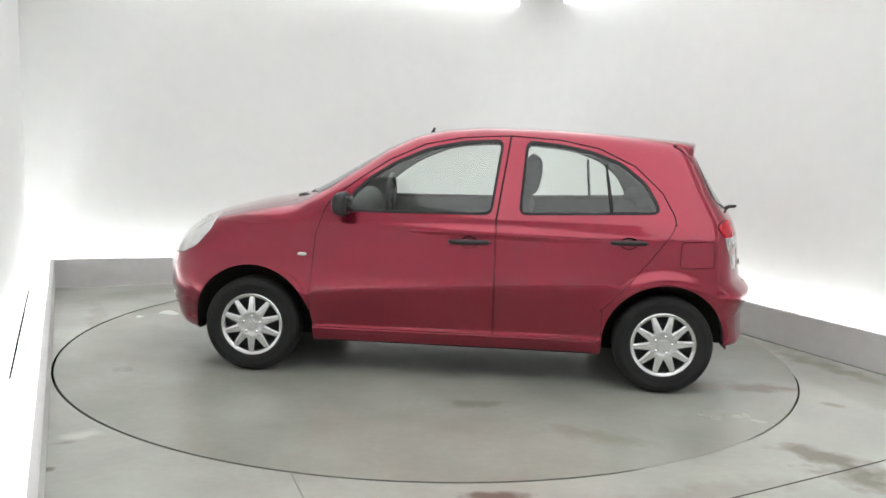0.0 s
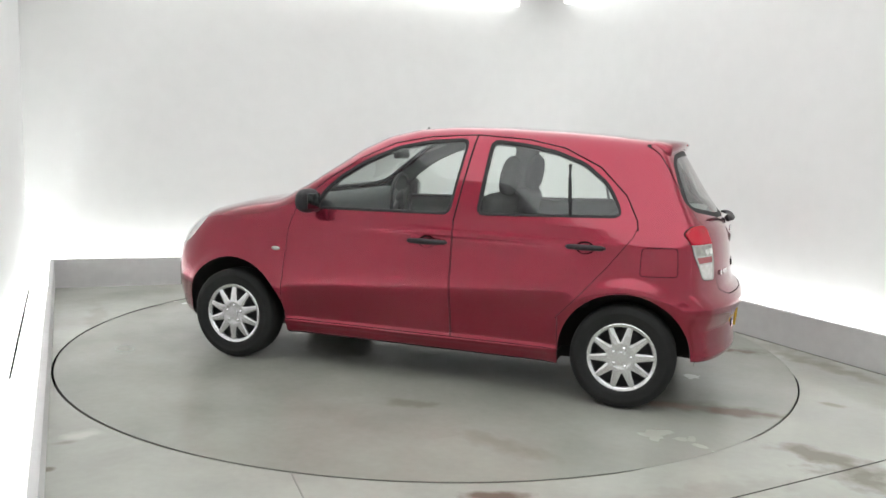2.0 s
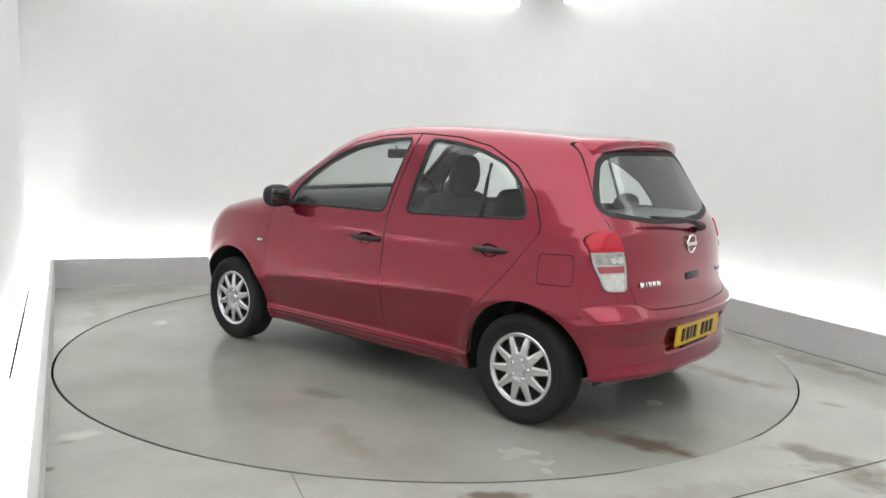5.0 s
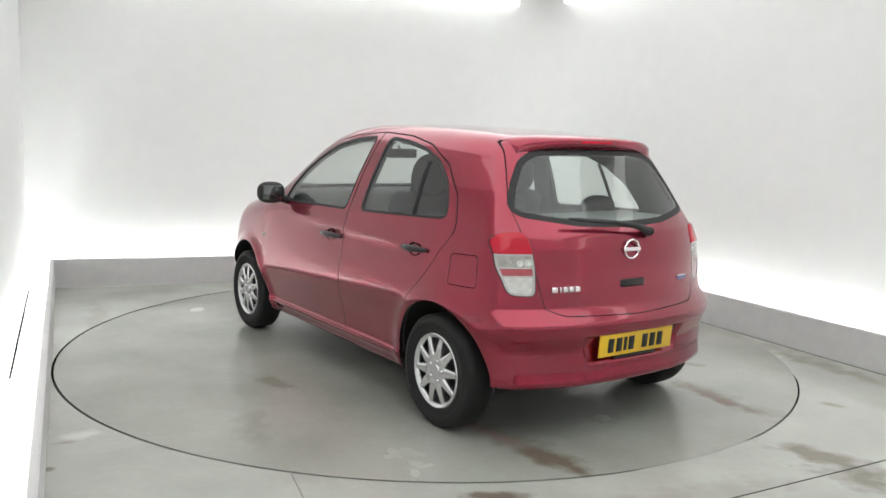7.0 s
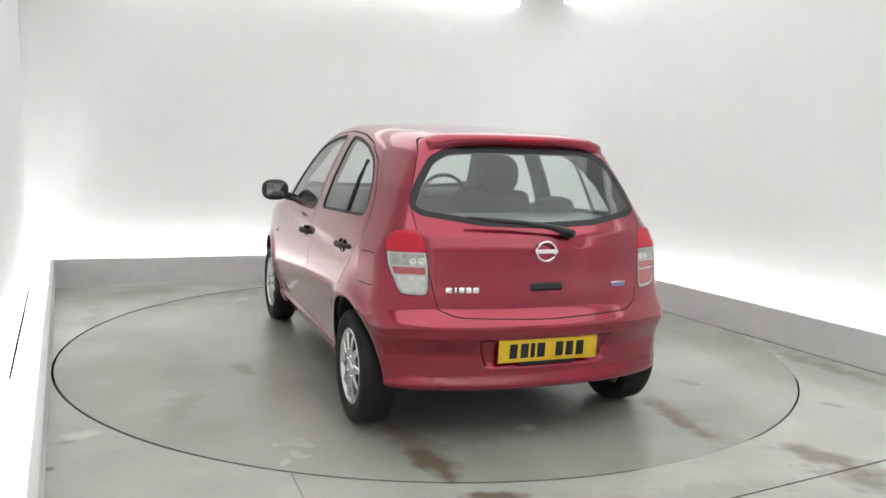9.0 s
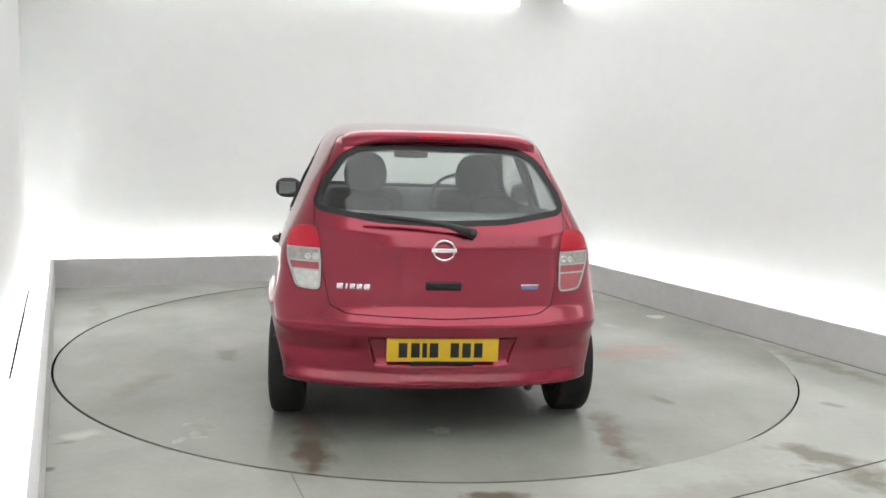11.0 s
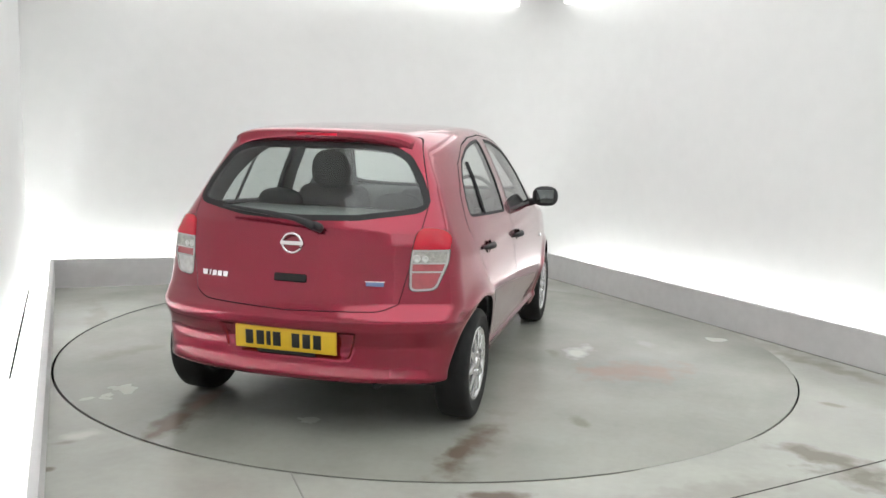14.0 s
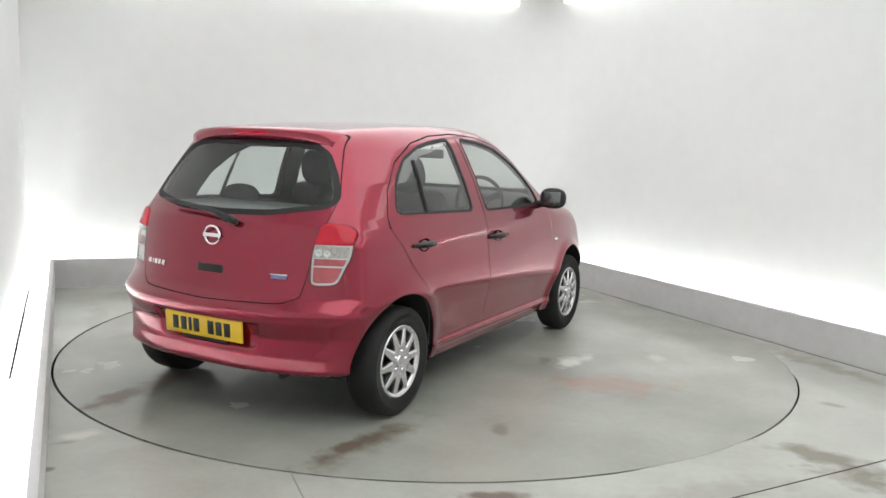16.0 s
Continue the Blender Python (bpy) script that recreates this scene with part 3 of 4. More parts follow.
PIECES = {1: "gap", 2: "front_door", 3: "rear_door", 4: "seal_front", 5: "glass_front", 6: "seal_rear", 7: "glass_rear", 8: "flap", 9: "headlamp", 10: "tailgate",
          11: "rear_seal", 12: "rear_glass", 13: "tail_lamp", 14: "recess", 15: "screen", 16: "hole", 17: "floor_pan", 18: "bonnet", 19: "lamp_seal"}


def carve(bm):
    layer = bm.faces.layers.int.new("piece")
    for pick in (LEFT, RIGHT):
        # edges laid along the lower crease and the sill
        for z0, z1 in ((-0.014, 0.0), (0.0, 0.014), (0.014, 0.034)):
            cut(bm, grown([Vector((x, crease(x) + z)) for x, z in ((-0.95, z0), (0.9, z0), (0.9, z1), (-0.95, z1))], 0), XZ, pick, 0, layer)
        for z0, z1 in ((0.262, 0.274), (0.274, 0.286), (0.286, 0.300)):
            cut(bm, grown([Vector(q) for q in ((-0.86, z0), (0.86, z0), (0.86, z1), (-0.86, z1))], 0), XZ, pick, 0, layer)
        for lowp, topp, foot, win, k, ks, kg in ((F_DOOR_LOW, F_DOOR_TOP, F_DOOR_FOOT, F_WIN, 2, 4, 5), (R_DOOR_LOW, R_DOOR_TOP, R_DOOR_FOOT, R_WIN, 3, 6, 7)):
            polys = [[Vector(q) for q in outline] for outline in (lowp, topp, foot)]
            for q, wide in zip(polys, (0.0032, 0.007, 0.0032)):
                cut(bm, grown(q, wide), XZ, pick, 1, layer)
            for q in polys:
                cut(bm, grown(q, 0), XZ, pick, k, layer)
            wp = rounded(win, 0.035)
            cut(bm, grown(wp, 0.016), XZ, pick, ks, layer)
            cut(bm, grown(wp, 0), XZ, pick, kg, layer)
        for wx, wz in WHEELS:
            cut(bm, grown(arch(wx, wz, 0.372 if wx > 0 else 0.358), 0), XZ, pick, 16, layer)
    fp = rounded(FLAP, 0.02)
    cut(bm, grown(fp, 0.0035), XZ, LEFT, 1, layer)
    cut(bm, grown(fp, 0), XZ, LEFT, 8, layer)
    for pick in (FRONT_L, FRONT_R):
        hp = rounded(LAMP_F, 0.03)
        cut(bm, grown(hp, 0.004), XZ, pick, 1, layer)
        cut(bm, grown(hp, 0), XZ, pick, 9, layer)
    gp = rounded(GATE, 0.03)
    cut(bm, grown(gp, 0.004), YZ, REAR, 1, layer)
    cut(bm, grown(gp, 0), YZ, REAR, 10, layer)
    rp = rounded(R_GLASS, 0.03)
    cut(bm, grown(rp, 0.006), YZ, REAR, 11, layer)
    cut(bm, grown(rp, -0.022), YZ, REAR, 12, layer)
    for s in (1, -1):
        lp = rounded([(s * a, b) for a, b in LAMP_R], 0.03)
        cut(bm, grown(lp, 0.004), YZ, REAR, 19, layer)
        cut(bm, grown(lp, 0), YZ, REAR, 13, layer)
        lower = [Vector((s * 0.5, 0.6)), Vector((s * 0.8, 0.6)), Vector((s * 0.8, 0.918)), Vector((s * 0.5, 0.918))]
        cut_within(bm, grown(lower, 0), YZ, REAR, 20, layer, 13)
        for z0, z1, k in ((0.858, 0.910, 23), (0.818, 0.850, 21), (0.70, 0.810, 22)):
            cut_within(bm, band(grown(lp, -0.010), z0, z1), YZ, REAR, k, layer, 20)
    for d in (0.012, 0.0, -0.012):
        cut(bm, grown(rounded(RECESS, 0.03), d), YZ, REAR, 14, layer)
    cut(bm, grown(rounded(SCREEN, 0.03), 0.012), XY, UPPER, 11, layer)
    cut(bm, grown(rounded(SCREEN, 0.03), 0), XY, UPPER, 15, layer)
    bonnet = [(1.03, -0.55), (1.03, 0.55), (1.60, 0.52), (1.80, 0.40), (1.84, 0.0), (1.80, -0.40), (1.60, -0.52)]
    cut(bm, grown([Vector(q) for q in bonnet], 0.004), XY, UPPER, 1, layer)
    cut(bm, grown([Vector(q) for q in bonnet], 0), XY, UPPER, 18, layer)
    for f in bm.faces:
        if f.normal.z < -0.75 and f[layer] == 0 and f.calc_center_median().z < 0.32:
            f[layer] = 17
    for f in [f for f in bm.faces if f[layer] == 17]:
        c = f.calc_center_median()
        if any(abs(c.x - wx) < 0.375 for wx, wz in WHEELS) and abs(c.y) > 0.56:
            f[layer] = 16
    return layer


shell_bm = shell()
piece_layer = carve(shell_bm)
shell_bm.verts.index_update()
SHELL_P = settle(np.array([v.co[:] for v in shell_bm.verts]))
SHELL_N = body_normal(SHELL_P)
SHELL_F = [([v.index for v in f.verts], f[piece_layer], f.calc_center_median().copy()) for f in shell_bm.faces]
shell_bm.free()


def skin(name, mat, parent, test, sink=0.0, thick=0.0, label="", flip=False):
    """The body faces that pass test(piece, centre) as one mesh, sunk below the surface, with the surface's own shading."""
    keep = [f for f, k, c in SHELL_F if test(k, c)]
    ids = sorted({i for f in keep for i in f})
    where = {i: n for n, i in enumerate(ids)}
    p = SHELL_P[ids] - SHELL_N[ids] * sink
    n = SHELL_N[ids] * (-1 if flip else 1)
    faces = [[where[i] for i in (reversed(f) if flip else f)] for f in keep]
    me = bpy.data.meshes.new(name)
    me.from_pydata(p.tolist(), [], faces)
    me.materials.append(mat)
    me.polygons.foreach_set("use_smooth", [True] * len(faces))
    me.update()
    me.normals_split_custom_set_from_vertices([tuple(v) for v in n])
    ob = new(name, me)
    ob.parent = parent
    if thick:
        md = ob.modifiers.new("thickness", "SOLIDIFY")
        md.thickness, md.offset = thick, -1
    if label:
        ob["label"] = label
    return ob


car = tagged(new("car"), "red metallic five-door small hatchback with black handles on the turntable", "car")
skin("body", M_PAINT, car, lambda k, c: k == 0, label="red metallic painted body shell")
skin("panel_gap", M_GAP, car, lambda k, c: k == 1, sink=0.004)
skin("bonnet", M_PAINT, car, lambda k, c: k == 18)
skin("floor_pan", M_UNDER, car, lambda k, c: k == 17, label="dark underbody")
tailgate = skin("tailgate", M_PAINT, car, lambda k, c: k == 10, label="red painted tailgate")
skin("window_seal", M_SEAL, tailgate, lambda k, c: k == 11 and c.x < 0, sink=0.002, thick=0.02)
skin("rear_window", M_REARGLASS, tailgate, lambda k, c: k == 12, sink=0.004, label="tinted rear window glass")
skin("windscreen", M_GLASS, car, lambda k, c: k == 15, sink=0.003, label="clear windscreen glass")
skin("windscreen_seal", M_SEAL, car, lambda k, c: k == 11 and c.x > 0, sink=0.001, thick=0.02)
skin("plate_recess", M_PAINT, car, lambda k, c: k == 14)
skin("fuel_flap", M_PAINT, car, lambda k, c: k == 8, label="round-cornered fuel filler flap")
doors = {}
for s, word in ((1, "left"), (-1, "right")):
    on = lambda c, s=s: c.y * s > 0
    for nm, kd, ks, kg in (("front_door", 2, 4, 5), ("rear_door", 3, 6, 7)):
        d = skin(nm, M_PAINT, car, lambda k, c: k == kd and on(c))
        doors[nm, s] = d
        skin("window_seal", M_SEAL, d, lambda k, c: k == ks and on(c), sink=0.001, thick=0.03, label="black rubber window seal")
        skin("window_glass", M_GLASS, d, lambda k, c: k == kg and on(c), sink=0.006)
    skin("headlamp", M_HEAD, car, lambda k, c: k == 9 and on(c), sink=-0.001, thick=0.01, label="clear headlamp")
    lamp = skin("tail_lamp", M_RED, car, lambda k, c: k == 13 and on(c), sink=-0.006, thick=0.02, label="red and clear rear lamp cluster")
    skin("clear_frame", M_CLEAR, lamp, lambda k, c: k == 20 and on(c), sink=-0.001, label="clear lens frame")
    skin("indicator_lens", M_CELL, lamp, lambda k, c: k == 23 and on(c), sink=0.001, label="grey clear indicator lens")
    skin("middle_lens", M_PINK, lamp, lambda k, c: k == 21 and on(c), sink=0.001, label="red tinted lens")
    skin("lower_lens", M_LENS if s > 0 else M_PINK, lamp, lambda k, c: k == 22 and on(c), sink=0.001, label="clear reversing lens" if s > 0 else "red fog lens")
    for z, y0, r in ((0.886, 0.620, 0.019), (0.886, 0.670, 0.017)):
        q = settle(np.array([[-1.70, s * y0, z]]))[0]
        bm = lathe([(0.0005, 0.001), (0.4 * r, 0.002), (0.62 * r, 0.006), (r, 0.0035), (r, -0.003)], 20)
        bmesh.ops.transform(bm, matrix=Matrix.Translation(q) @ Vector(body_normal(q[None])[0]).to_track_quat("Y", "Z").to_matrix().to_4x4(), verts=bm.verts)
        part("bulb_reflector", bm, M_LENS, lamp, "round bulb reflector behind the lens")
    skin("lamp_gap", M_GAP, lamp, lambda k, c: k == 19 and on(c), sink=0.004)

# lining seen through the windows
skin("interior_trim", M_TRIM, car, lambda k, c: k in (0, 2, 3, 8, 10, 1) and 0.30 < c.z and c.x < 1.05 and not (c.z > 1.36 and abs(c.y) < 0.56), sink=0.035, flip=True, label="dark grey door and pillar lining")
skin("headliner", M_LINER, car, lambda k, c: k in (0, 10) and c.z > 1.36 and abs(c.y) < 0.60 and c.x < 0.5, sink=0.030, flip=True, label="pale cloth roof lining")


def wheel_house(wx, s):
    """A dark round housing over a wheel."""
    bm = bmesh.new()
    rows = []
    for a in [radians(-4 + 188 * i / 24) for i in range(25)]:
        x, z = wx + 0.376 * math.cos(a), 0.285 + 0.376 * math.sin(a)
        rows.append([bm.verts.new((x, s * y, z)) for y in (0.80, 0.56)])
    hub = bm.verts.new((wx, s * 0.56, 0.285))
    for a, b in zip(rows, rows[1:]):
        bm.faces.new((a[0], b[0], b[1], a[1]))
        bm.faces.new((a[1], b[1], hub))
    for v in bm.verts:
        p = np.array([[v.co.x, v.co.y, max(v.co.z, 0.25)]])
        if abs(v.co.y) > 0.7:
            d = float(body(p)[0])
            v.co.y -= s * max(0, d + 0.012)
    return part("wheel_housing", bm, M_UNDER, car)


def spoke_mesh():
    bm = bmesh.new()
    vs = []
    for r, hw, h in ((0.078, 0.025, 0.012), (0.125, 0.0195, 0.010), (0.174, 0.0145, 0.006)):
        for dx, dh in ((-hw, -0.010), (-hw, h - 0.004), (-hw * 0.45, h), (hw * 0.45, h), (hw, h - 0.004), (hw, -0.010)):
            vs.append(bm.verts.new((r, dh, dx)))
    for k in (0, 6):
        for j in range(6):
            bm.faces.new((vs[k + j], vs[k + (j + 1) % 6], vs[k + 6 + (j + 1) % 6], vs[k + 6 + j]))
    return bm


def nut_mesh():
    return lathe([(0.0005, 0.010), (0.0085, 0.009), (0.010, 0.0)], 10)


def tyre_mesh():
    prof = [(0.186, -0.075), (0.215, -0.083), (0.250, -0.086), (0.272, -0.080), (0.284, -0.066), (0.2865, -0.03), (0.287, 0), (0.2865, 0.03), (0.284, 0.066),
            (0.272, 0.080), (0.250, 0.086), (0.243, 0.0875), (0.240, 0.0855), (0.215, 0.083), (0.192, 0.076), (0.186, 0.070)]
    bm = lathe(prof, 64, True)
    return bm


for wx in (1.225, -1.225):
    for s in (1, -1):
        wheel_house(wx, s)
        wheel = part("wheel", lathe([(0.0005, 0.030), (0.09, 0.028), (0.13, 0.010), (0.178, 0.012), (0.188, 0.05), (0.188, -0.07), (0.0005, -0.07)], 48), M_STEEL, car, "black steel wheel with silver cover")
        wheel.matrix_local = pose(wx, s * 0.738, 0.287, 0, 17 if wx > 0 else 5, 0 if s > 0 else 180)
        part("tyre", tyre_mesh(), M_TYRE, wheel, "black rubber tyre")
        for nm, bm, lb in (("cover_ring", lathe([(0.166, 0.0), (0.174, 0.008), (0.186, 0.011), (0.194, 0.004), (0.194, -0.012), (0.164, -0.012)], 60, True), "silver outer ring of the wheel cover"),
                           ("cover_centre", lathe([(0.0005, 0.012), (0.030, 0.012), (0.034, 0.004), (0.058, 0.004), (0.078, 0.010), (0.088, 0.007), (0.090, -0.010), (0.0005, -0.010)], 48), "silver centre of the wheel cover")):
            cap = sharp(part(nm, bm, M_HUB, wheel, lb), 40)
            cap.location = (0, 0.068, 0)
        first = None
        for i in range(10):
            if first is None:
                sp = first = part("spoke", spoke_mesh(), M_HUB, wheel, smooth=False)
            else:
                sp = new("spoke", first.data)
                sp.parent = wheel
            sp.matrix_local = pose(0, 0.068, 0, 0, 36 * i, 0)
        first = None
        for i in range(5):
            a = 2 * math.pi * (i + 0.5) / 5
            if first is None:
                nt_ = first = part("wheel_nut", nut_mesh(), M_CHROME, wheel)
            else:
                nt_ = new("wheel_nut", first.data)
                nt_.parent = wheel
            nt_.location = (0.052 * math.cos(a), 0.069, 0.052 * math.sin(a))

# door furniture
for s in (1, -1):
    for nm, x0, x1, z in (("front_door", 0.045, -0.195, 0.842), ("rear_door", -0.890, -1.100, 0.874)):
        xm = (x0 + x1) / 2
        y = float(settle(np.array([[xm, s * 0.83, z]]))[0, 1])
        cup = lathe([(0.0005, -0.010), (0.035, -0.008), (0.050, 0.002)], 24)
        bmesh.ops.scale(cup, vec=(1.0, 1, 0.72), verts=cup.verts)
        bmesh.ops.transform(cup, matrix=pose(xm, y + s * 0.004, z, 0, 0, 0 if s > 0 else 180), verts=cup.verts)
        h = part("door_handle", tube([(x0, y - s * 0.004, z), (x0 - 0.015, y + s * 0.012, z + 0.001), (xm, y + s * 0.030, z + 0.004), (x1 + 0.015, y + s * 0.012, z + 0.003), (x1, y - s * 0.004, z + 0.002)], [0.008, 0.014, 0.017, 0.014, 0.008], 10), M_PLASTIC, doors[nm, s], "black plastic door handle")
        part("handle_cup", cup, M_GLOSSBLACK, h, "dark handle recess")
    # quarter post of the rear window
    p = settle(np.array([[-0.865, s * 0.70, 1.345], [-0.872, s * 0.72, 1.25], [-0.885, s * 0.74, 1.13], [-0.895, s * 0.77, 1.04]]))
    part("window_post", tube([(a, b - s * 0.003, c) for a, b, c in p.tolist()], 0.010, 8), M_SEAL, doors["rear_door", s], "black window divider")
    # wing mirror
    bm = bmesh.new()
    bmesh.ops.create_uvsphere(bm, u_segments=28, v_segments=18, radius=1.0)
    for v in bm.verts:
        c = v.co
        v.co = Vector((math.copysign(abs(c.x) ** 0.8, c.x) * (0.065 if c.x > 0 else 0.03), math.copysign(abs(c.y) ** 0.74, c.y) * 0.092, math.copysign(abs(c.z) ** 0.76, c.z) * 0.072))
    bmesh.ops.transform(bm, matrix=pose(0.655, s * 0.878, 1.045, 0, 0, -8 * s), verts=bm.verts)
    mirror = part("wing_mirror", bm, M_PLASTIC, car, "black plastic wing mirror")
    part("mirror_glass", rbox((0.006, 0.125, 0.092), pose(0.6235, s * 0.880, 1.045, 0, 0, -8 * s), 0.035, 3), M_MIRROR, mirror, "mirror glass")
    part("mirror_arm", tube([(0.66, s * 0.765, 0.995), (0.66, s * 0.80, 1.005), (0.66, s * 0.85, 1.02)], [0.030, 0.026, 0.022], 10), M_PLASTIC, mirror)
    # side repeater on the wing
    y = float(settle(np.array([[0.917, s * 0.82, 0.732]]))[0, 1])
    bm = lathe([(0.0005, 0.010), (0.6, 0.008), (0.9, 0.004), (1.0, -0.004)], 24)
    bmesh.ops.scale(bm, vec=(0.032, 1, 0.013), verts=bm.verts)
    bmesh.ops.transform(bm, matrix=pose(0.917, y, 0.732, 0, 0, 0 if s > 0 else 180), verts=bm.verts)
    part("side_repeater", bm, M_CLEAR, car, "small clear side indicator lamp")

# spoiler with the high brake lamp
def edge_of(p, q):
    """The place between p (inside) and q (outside) where the body ends."""
    p, q = np.array(p, float), np.array(q, float)
    for _ in range(30):
        m = (p + q) / 2
        if body(m[None])[0] < 0:
            p = m
        else:
            q = m
    return p


bm = bmesh.new()
rows = []
for i in range(29):
    y = -0.48 + 0.96 * i / 28
    e = abs(y) / 0.48
    k = 1 - e ** 3
    drop = 0.045 * e ** 4
    roof = lambda x: float(edge_of((x, y, 1.15), (x, y, 1.62))[2])
    zt = roof(-1.30)
    xt = float(edge_of((-1.1, y, zt - 0.06), (-1.8, y, zt - 0.06))[0])
    rows.append([bm.verts.new(q) for q in ((-1.17, y, roof(-1.17) - 0.003), (-1.30, y, zt + 0.005 * k), (xt - 0.020 * k, y, zt - 0.008 - 0.3 * drop), (xt - 0.034 * k, y, zt - 0.020 - 0.6 * drop),
                                           (xt - 0.028 * k, y, zt - 0.050 - drop), (xt + 0.012, y, zt - 0.060 - drop), (-1.28, y, zt - 0.035 - drop))])
for a, b in zip(rows, rows[1:]):
    for k in range(7):
        bm.faces.new((a[k], a[(k + 1) % 7], b[(k + 1) % 7], b[k]))
bm.faces.new(rows[0])
bm.faces.new(rows[-1])
spoiler = part("spoiler", bm, M_PAINT, tailgate, "red painted roof spoiler")
part("brake_lamp", rbox((0.02, 0.22, 0.016), (lambda z: pose(float(edge_of((-1.1, 0, z - 0.06), (-1.8, 0, z - 0.06))[0]) - 0.025, 0, z - 0.030))(float(edge_of((-1.30, 0, 1.15), (-1.30, 0, 1.62))[2])), 0.007), M_RED, spoiler, "high red brake lamp")

# number plate with plain bars for its characters
plate = part("number_plate", rbox((0.012, 0.520, 0.111), pose(-1.800, 0, 0.470, 0, -4, 0), 0.004, 2), M_PLATE, car, "yellow rear number plate")
for y in (0.185, 0.128, 0.085, 0.042, -0.055, -0.110, -0.165):
    wd = 0.022 if y == 0.085 else 0.040
    part("bar", rbox((0.003, wd, 0.070), pose(-1.8070, y, 0.470, 0, -4, 0), 0.001, 1), M_BLACK, plate)
part("plate_strip", rbox((0.010, 0.30, 0.016), pose(-1.795, 0, 0.406), 0.004, 2), M_BLACK, plate, "dark strip under the plate")

# badge, bars for the lettering, tailgate grip
def on_tail(y, z, out=0.003):
    q = settle(np.array([[-1.75, y, z]]))[0]
    return q[0] - out


bm = bmesh.new()
ring = []
for i in range(36):
    a = 2 * math.pi * i / 36
    ring.append((on_tail(0, 0.925, 0.006), 0.050 * math.cos(a), 0.925 + 0.046 * math.sin(a)))
badge = part("badge", tube(ring + ring[:2], 0.0065, 8), M_CHROME, tailgate, "round chrome badge")
part("badge_bar", rbox((0.008, 0.118, 0.020), pose(on_tail(0, 0.925, 0.009), 0, 0.925, 0, 8, 0), 0.003, 2), M_CHROME, badge)
for i, (y, wd) in enumerate(((0.478, 0.030), (0.447, 0.010), (0.420, 0.026), (0.388, 0.026), (0.354, 0.028))):
    part("lettering_bar", rbox((0.004, wd, 0.026), pose(on_tail(y, 0.750, 0.002), y, 0.750, 0, 6, -12), 0.001, 1), M_CHROME, tailgate, "chrome bar in place of lettering")
part("blue_badge", rbox((0.004, 0.085, 0.018), pose(on_tail(-0.415, 0.752, 0.002), -0.415, 0.752, 0, 6, 12), 0.003, 2), M_BLUE, tailgate, "small blue and silver badge")
part("badge_edge", rbox((0.004, 0.095, 0.006), pose(on_tail(-0.415, 0.764, 0.002), -0.415, 0.764, 0, 6, 12), 0.001, 1), M_CHROME, tailgate, "chrome strip")
part("tailgate_grip", rbox((0.022, 0.170, 0.042), pose(on_tail(0, 0.760, -0.004), 0, 0.760, 0, 6, 0), 0.010, 3), M_GLOSSBLACK, tailgate, "black tailgate release grip")
# rear wiper
pv = [(-0.115, 1.012, 0.030), (-0.02, 1.040, 0.030), (0.12, 1.060, 0.026), (0.28, 1.073, 0.024), (0.39, 1.084, 0.022)]
wiper = part("rear_wiper", tube([(on_tail(y, z, o), y, z) for y, z, o in pv], [0.022, 0.014, 0.012, 0.010, 0.006], 8), M_PLASTIC, tailgate, "black rear wiper arm")
part("wiper_hub", rbox((0.05, 0.055, 0.040), pose(on_tail(-0.125, 1.008, 0.016), -0.125, 1.008, 20, 30, 0), 0.016, 3), M_PLASTIC, wiper)
# roof aerial base, front wipers, exhaust, fog reflectors
part("aerial", tube([(0.24, 0, 1.470), (0.225, 0, 1.508)], [0.014, 0.006], 8), M_PLASTIC, car, "short black roof aerial")
for y0, y1 in ((0.10, 0.52), (-0.42, 0.02)):
    pts = [(1.05, y0, 1.045), (1.06, (y0 + y1) / 2, 1.045), (0.99 - 0.20 * y1 * y1, y1, 1.06)]
    part("front_wiper", tube(pts, 0.011, 8), M_PLASTIC, car, "black windscreen wiper")
part("exhaust_pipe", tube([(-1.35, -0.43, 0.275), (-1.65, -0.43, 0.268), (-1.715, -0.43, 0.266)], 0.020, 14), M_STEEL, car, "dark exhaust tail pipe")
for s in (1, -1):
    for nm, xx, yy, zz, mt, lb in (("fog_lamp", 1.82, 0.58, 0.40, M_CLEAR, "round front fog lamp"),):
        q = settle(np.array([[xx, s * yy, zz]]))[0]
        nn = body_normal(q[None])[0]
        bm = bmesh.new()
        bmesh.ops.create_uvsphere(bm, u_segments=16, v_segments=10, radius=0.042)
        bmesh.ops.scale(bm, vec=(1, 0.5, 0.2), verts=bm.verts)
        bmesh.ops.transform(bm, matrix=Matrix.Translation(q) @ Vector(nn).to_track_quat("Z", "Y").to_matrix().to_4x4(), verts=bm.verts)
        part(nm, bm, mt, car, lb)

# cabin
def head_rest(m, wide, high):
    """A soft pad with a rounded, narrower top."""
    bm = bmesh.new()
    bmesh.ops.create_uvsphere(bm, u_segments=28, v_segments=18, radius=1.0)
    for v in bm.verts:
        c = v.co
        n = max(abs(c.x) ** 4 + abs(c.y) ** 4, 1e-9) ** 0.25 / max(math.hypot(c.x, c.y), 1e-6)
        z = math.copysign(abs(c.z) ** 0.6, c.z)
        k = (1 - 0.16 * max(z, 0)) * min(1, 1.0 / max(n, 1e-6) if n > 1 else 1 / n)
        v.co = Vector((c.x * k * 0.055, c.y * k * wide / 2, z * high / 2))
    bmesh.ops.transform(bm, matrix=m, verts=bm.verts)
    return bm


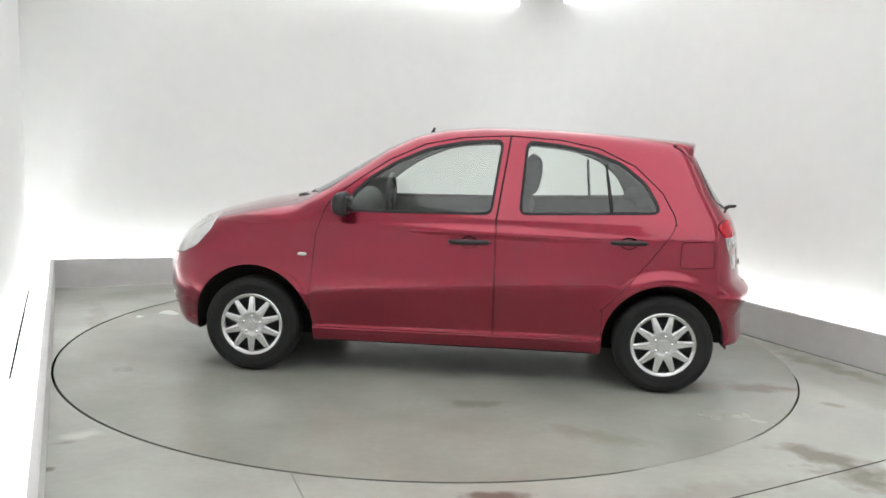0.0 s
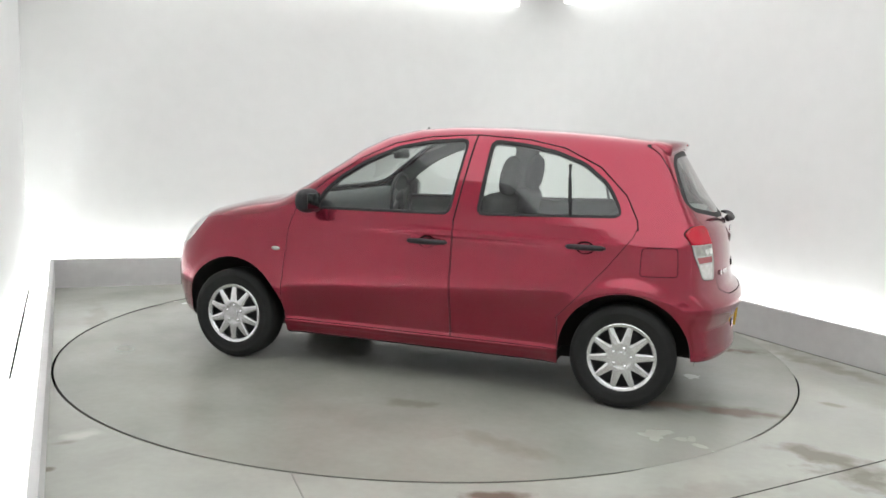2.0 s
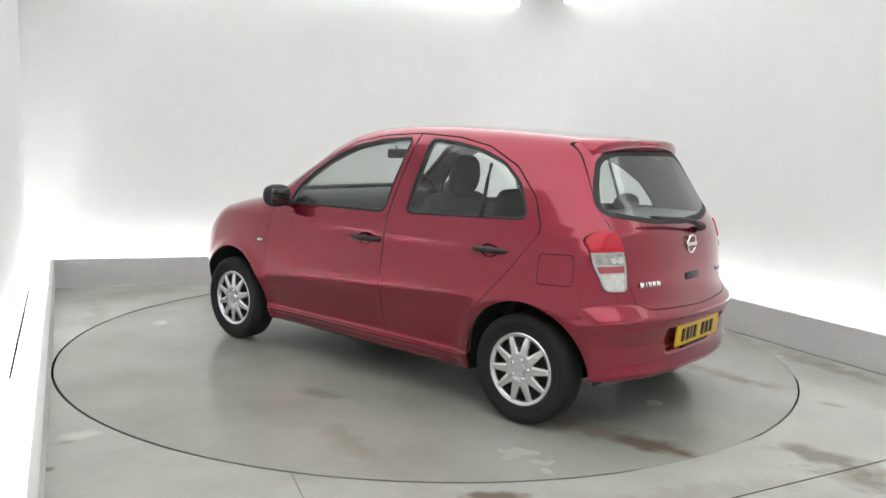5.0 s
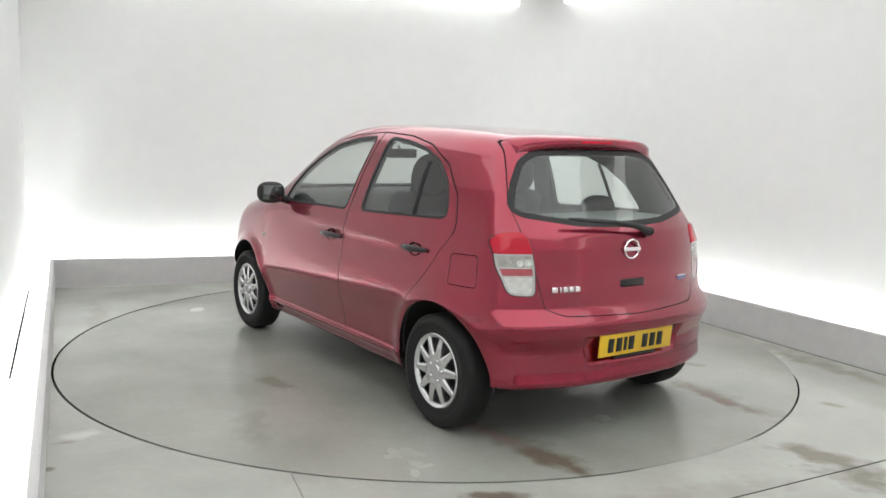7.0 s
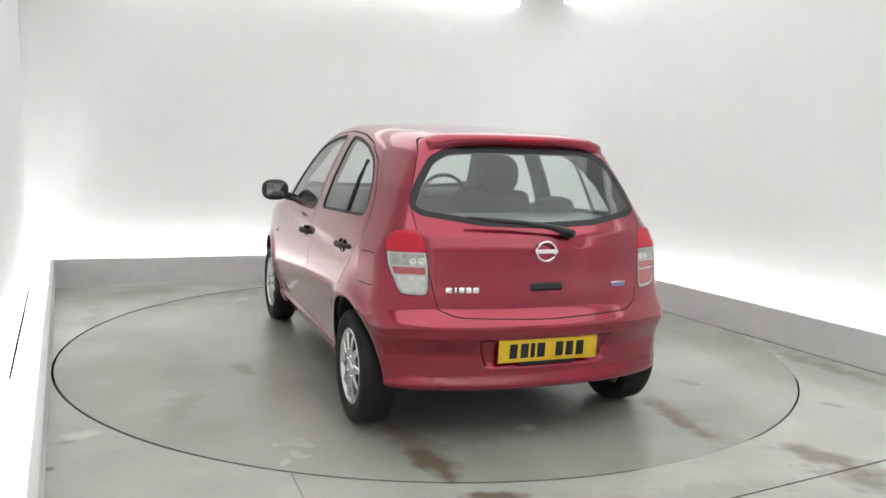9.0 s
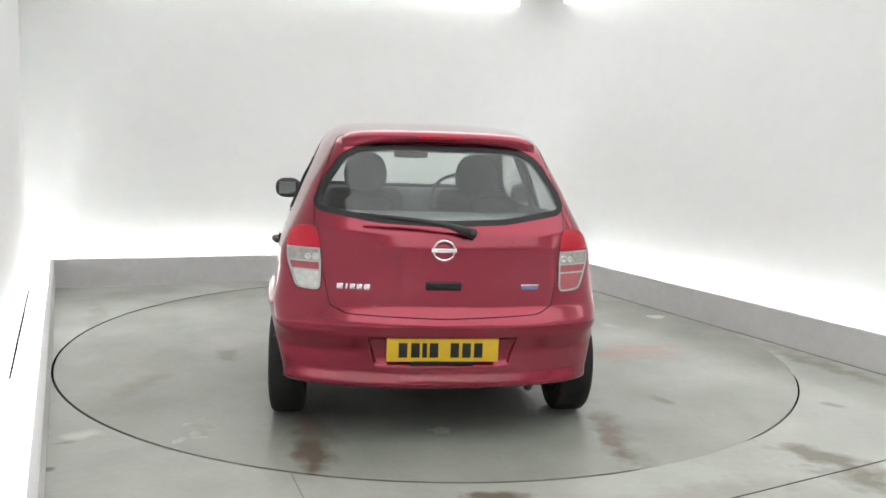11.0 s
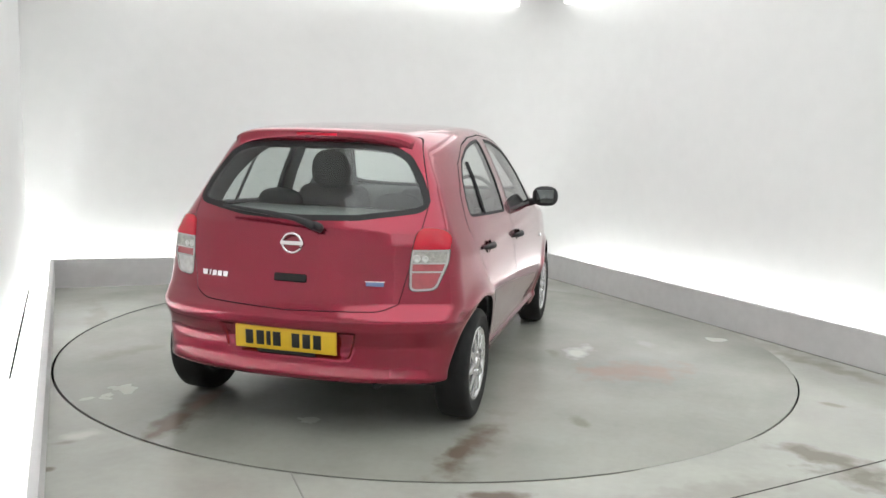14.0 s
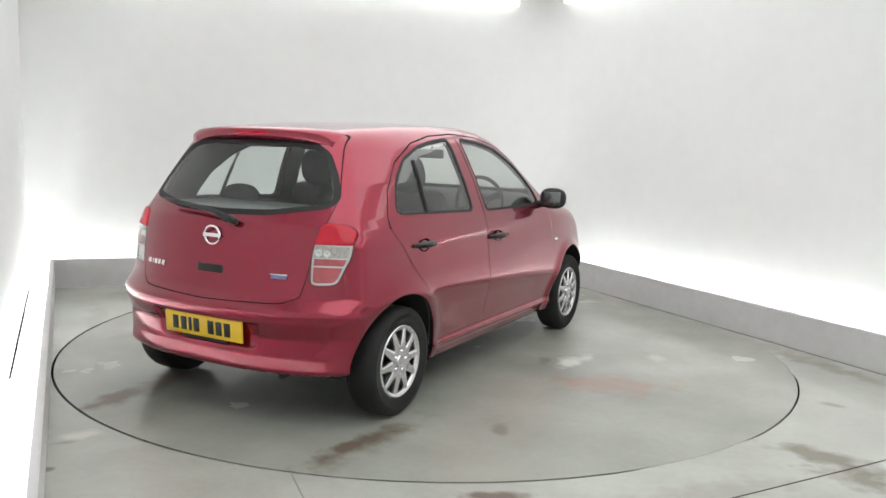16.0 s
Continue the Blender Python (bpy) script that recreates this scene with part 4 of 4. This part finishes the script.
def seat(x, y):
    frame_ = part("seat_cushion", rbox((0.50, 0.48, 0.16), pose(x, y, 0.58, 0, -6, 0), 0.06, 4), M_CLOTH, car, "dark cloth front seat")
    part("seat_back", rbox((0.14, 0.47, 0.56), pose(x - 0.32, y, 0.85, 0, -14, 0), 0.068, 5), M_CLOTH, frame_)
    part("head_rest", head_rest(pose(x - 0.425, y, 1.225, 0, -10, 0), 0.26, 0.25), M_CLOTH, frame_)
    for k in (-0.055, 0.055):
        part("head_rest_post", tube([(x - 0.405, y + k, 1.12), (x - 0.425, y + k, 1.22)], 0.007, 8), M_CHROME, frame_)


seat(-0.015, 0.34)
seat(-0.015, -0.34)
bench = part("rear_bench", rbox((0.48, 1.16, 0.18), pose(-0.78, 0, 0.58, 0, -5, 0), 0.06, 4), M_CLOTH, car, "dark cloth rear bench")
part("bench_back", rbox((0.14, 1.16, 0.50), pose(-1.08, 0, 0.81, 0, -16, 0), 0.06, 4), M_CLOTH, bench)
for y in (0.34, -0.34):
    part("head_rest", head_rest(pose(-1.155, y, 1.085, 0, -14, 0), 0.26, 0.12), M_CLOTH, bench)
part("parcel_shelf", rbox((0.40, 1.04, 0.025), pose(-1.385, 0, 1.045), 0.008, 2), M_SHELF, car, "pale grey parcel shelf behind the rear seats")
part("dashboard", rbox((0.42, 1.30, 0.30), pose(0.86, 0, 0.90, 0, 8, 0), 0.09, 4), M_TRIM, car, "dark grey dashboard")
bm = lathe([(0.185 + 0.014 * math.cos(a), 0.014 * math.sin(a)) for a in [2 * math.pi * i / 8 for i in range(8)]], 36, True)
bm = merge(bm, rbox((0.36, 0.02, 0.05), Matrix(), 0.008, 2), rbox((0.13, 0.05, 0.12), Matrix(), 0.03, 3))
bmesh.ops.transform(bm, matrix=pose(0.56, -0.35, 0.985, 0, 24, 90), verts=bm.verts)
part("steering_wheel", bm, M_PLASTIC, car, "black steering wheel")
part("cabin_mirror", rbox((0.03, 0.24, 0.065), pose(0.42, 0, 1.325, 0, 0, 0), 0.02, 3), M_PLASTIC, car, "black interior mirror")
part("mirror_stalk", tube([(0.43, 0, 1.33), (0.47, 0, 1.375)], 0.009, 8), M_PLASTIC, car)


# ---- turning ----
def motions():
    rows_car, rows_disc = [], []
    for i in range(33):
        t = i * 0.5
        turn = pose(TX, TY, 0, 0, 0, ANGLE + SPEED * t)
        rows_car.append((t, turn @ pose(CAR_X, CAR_Y, 0)))
        rows_disc.append((t, turn))
    walk(car, rows_car)
    walk(turntable, rows_disc)


motions()
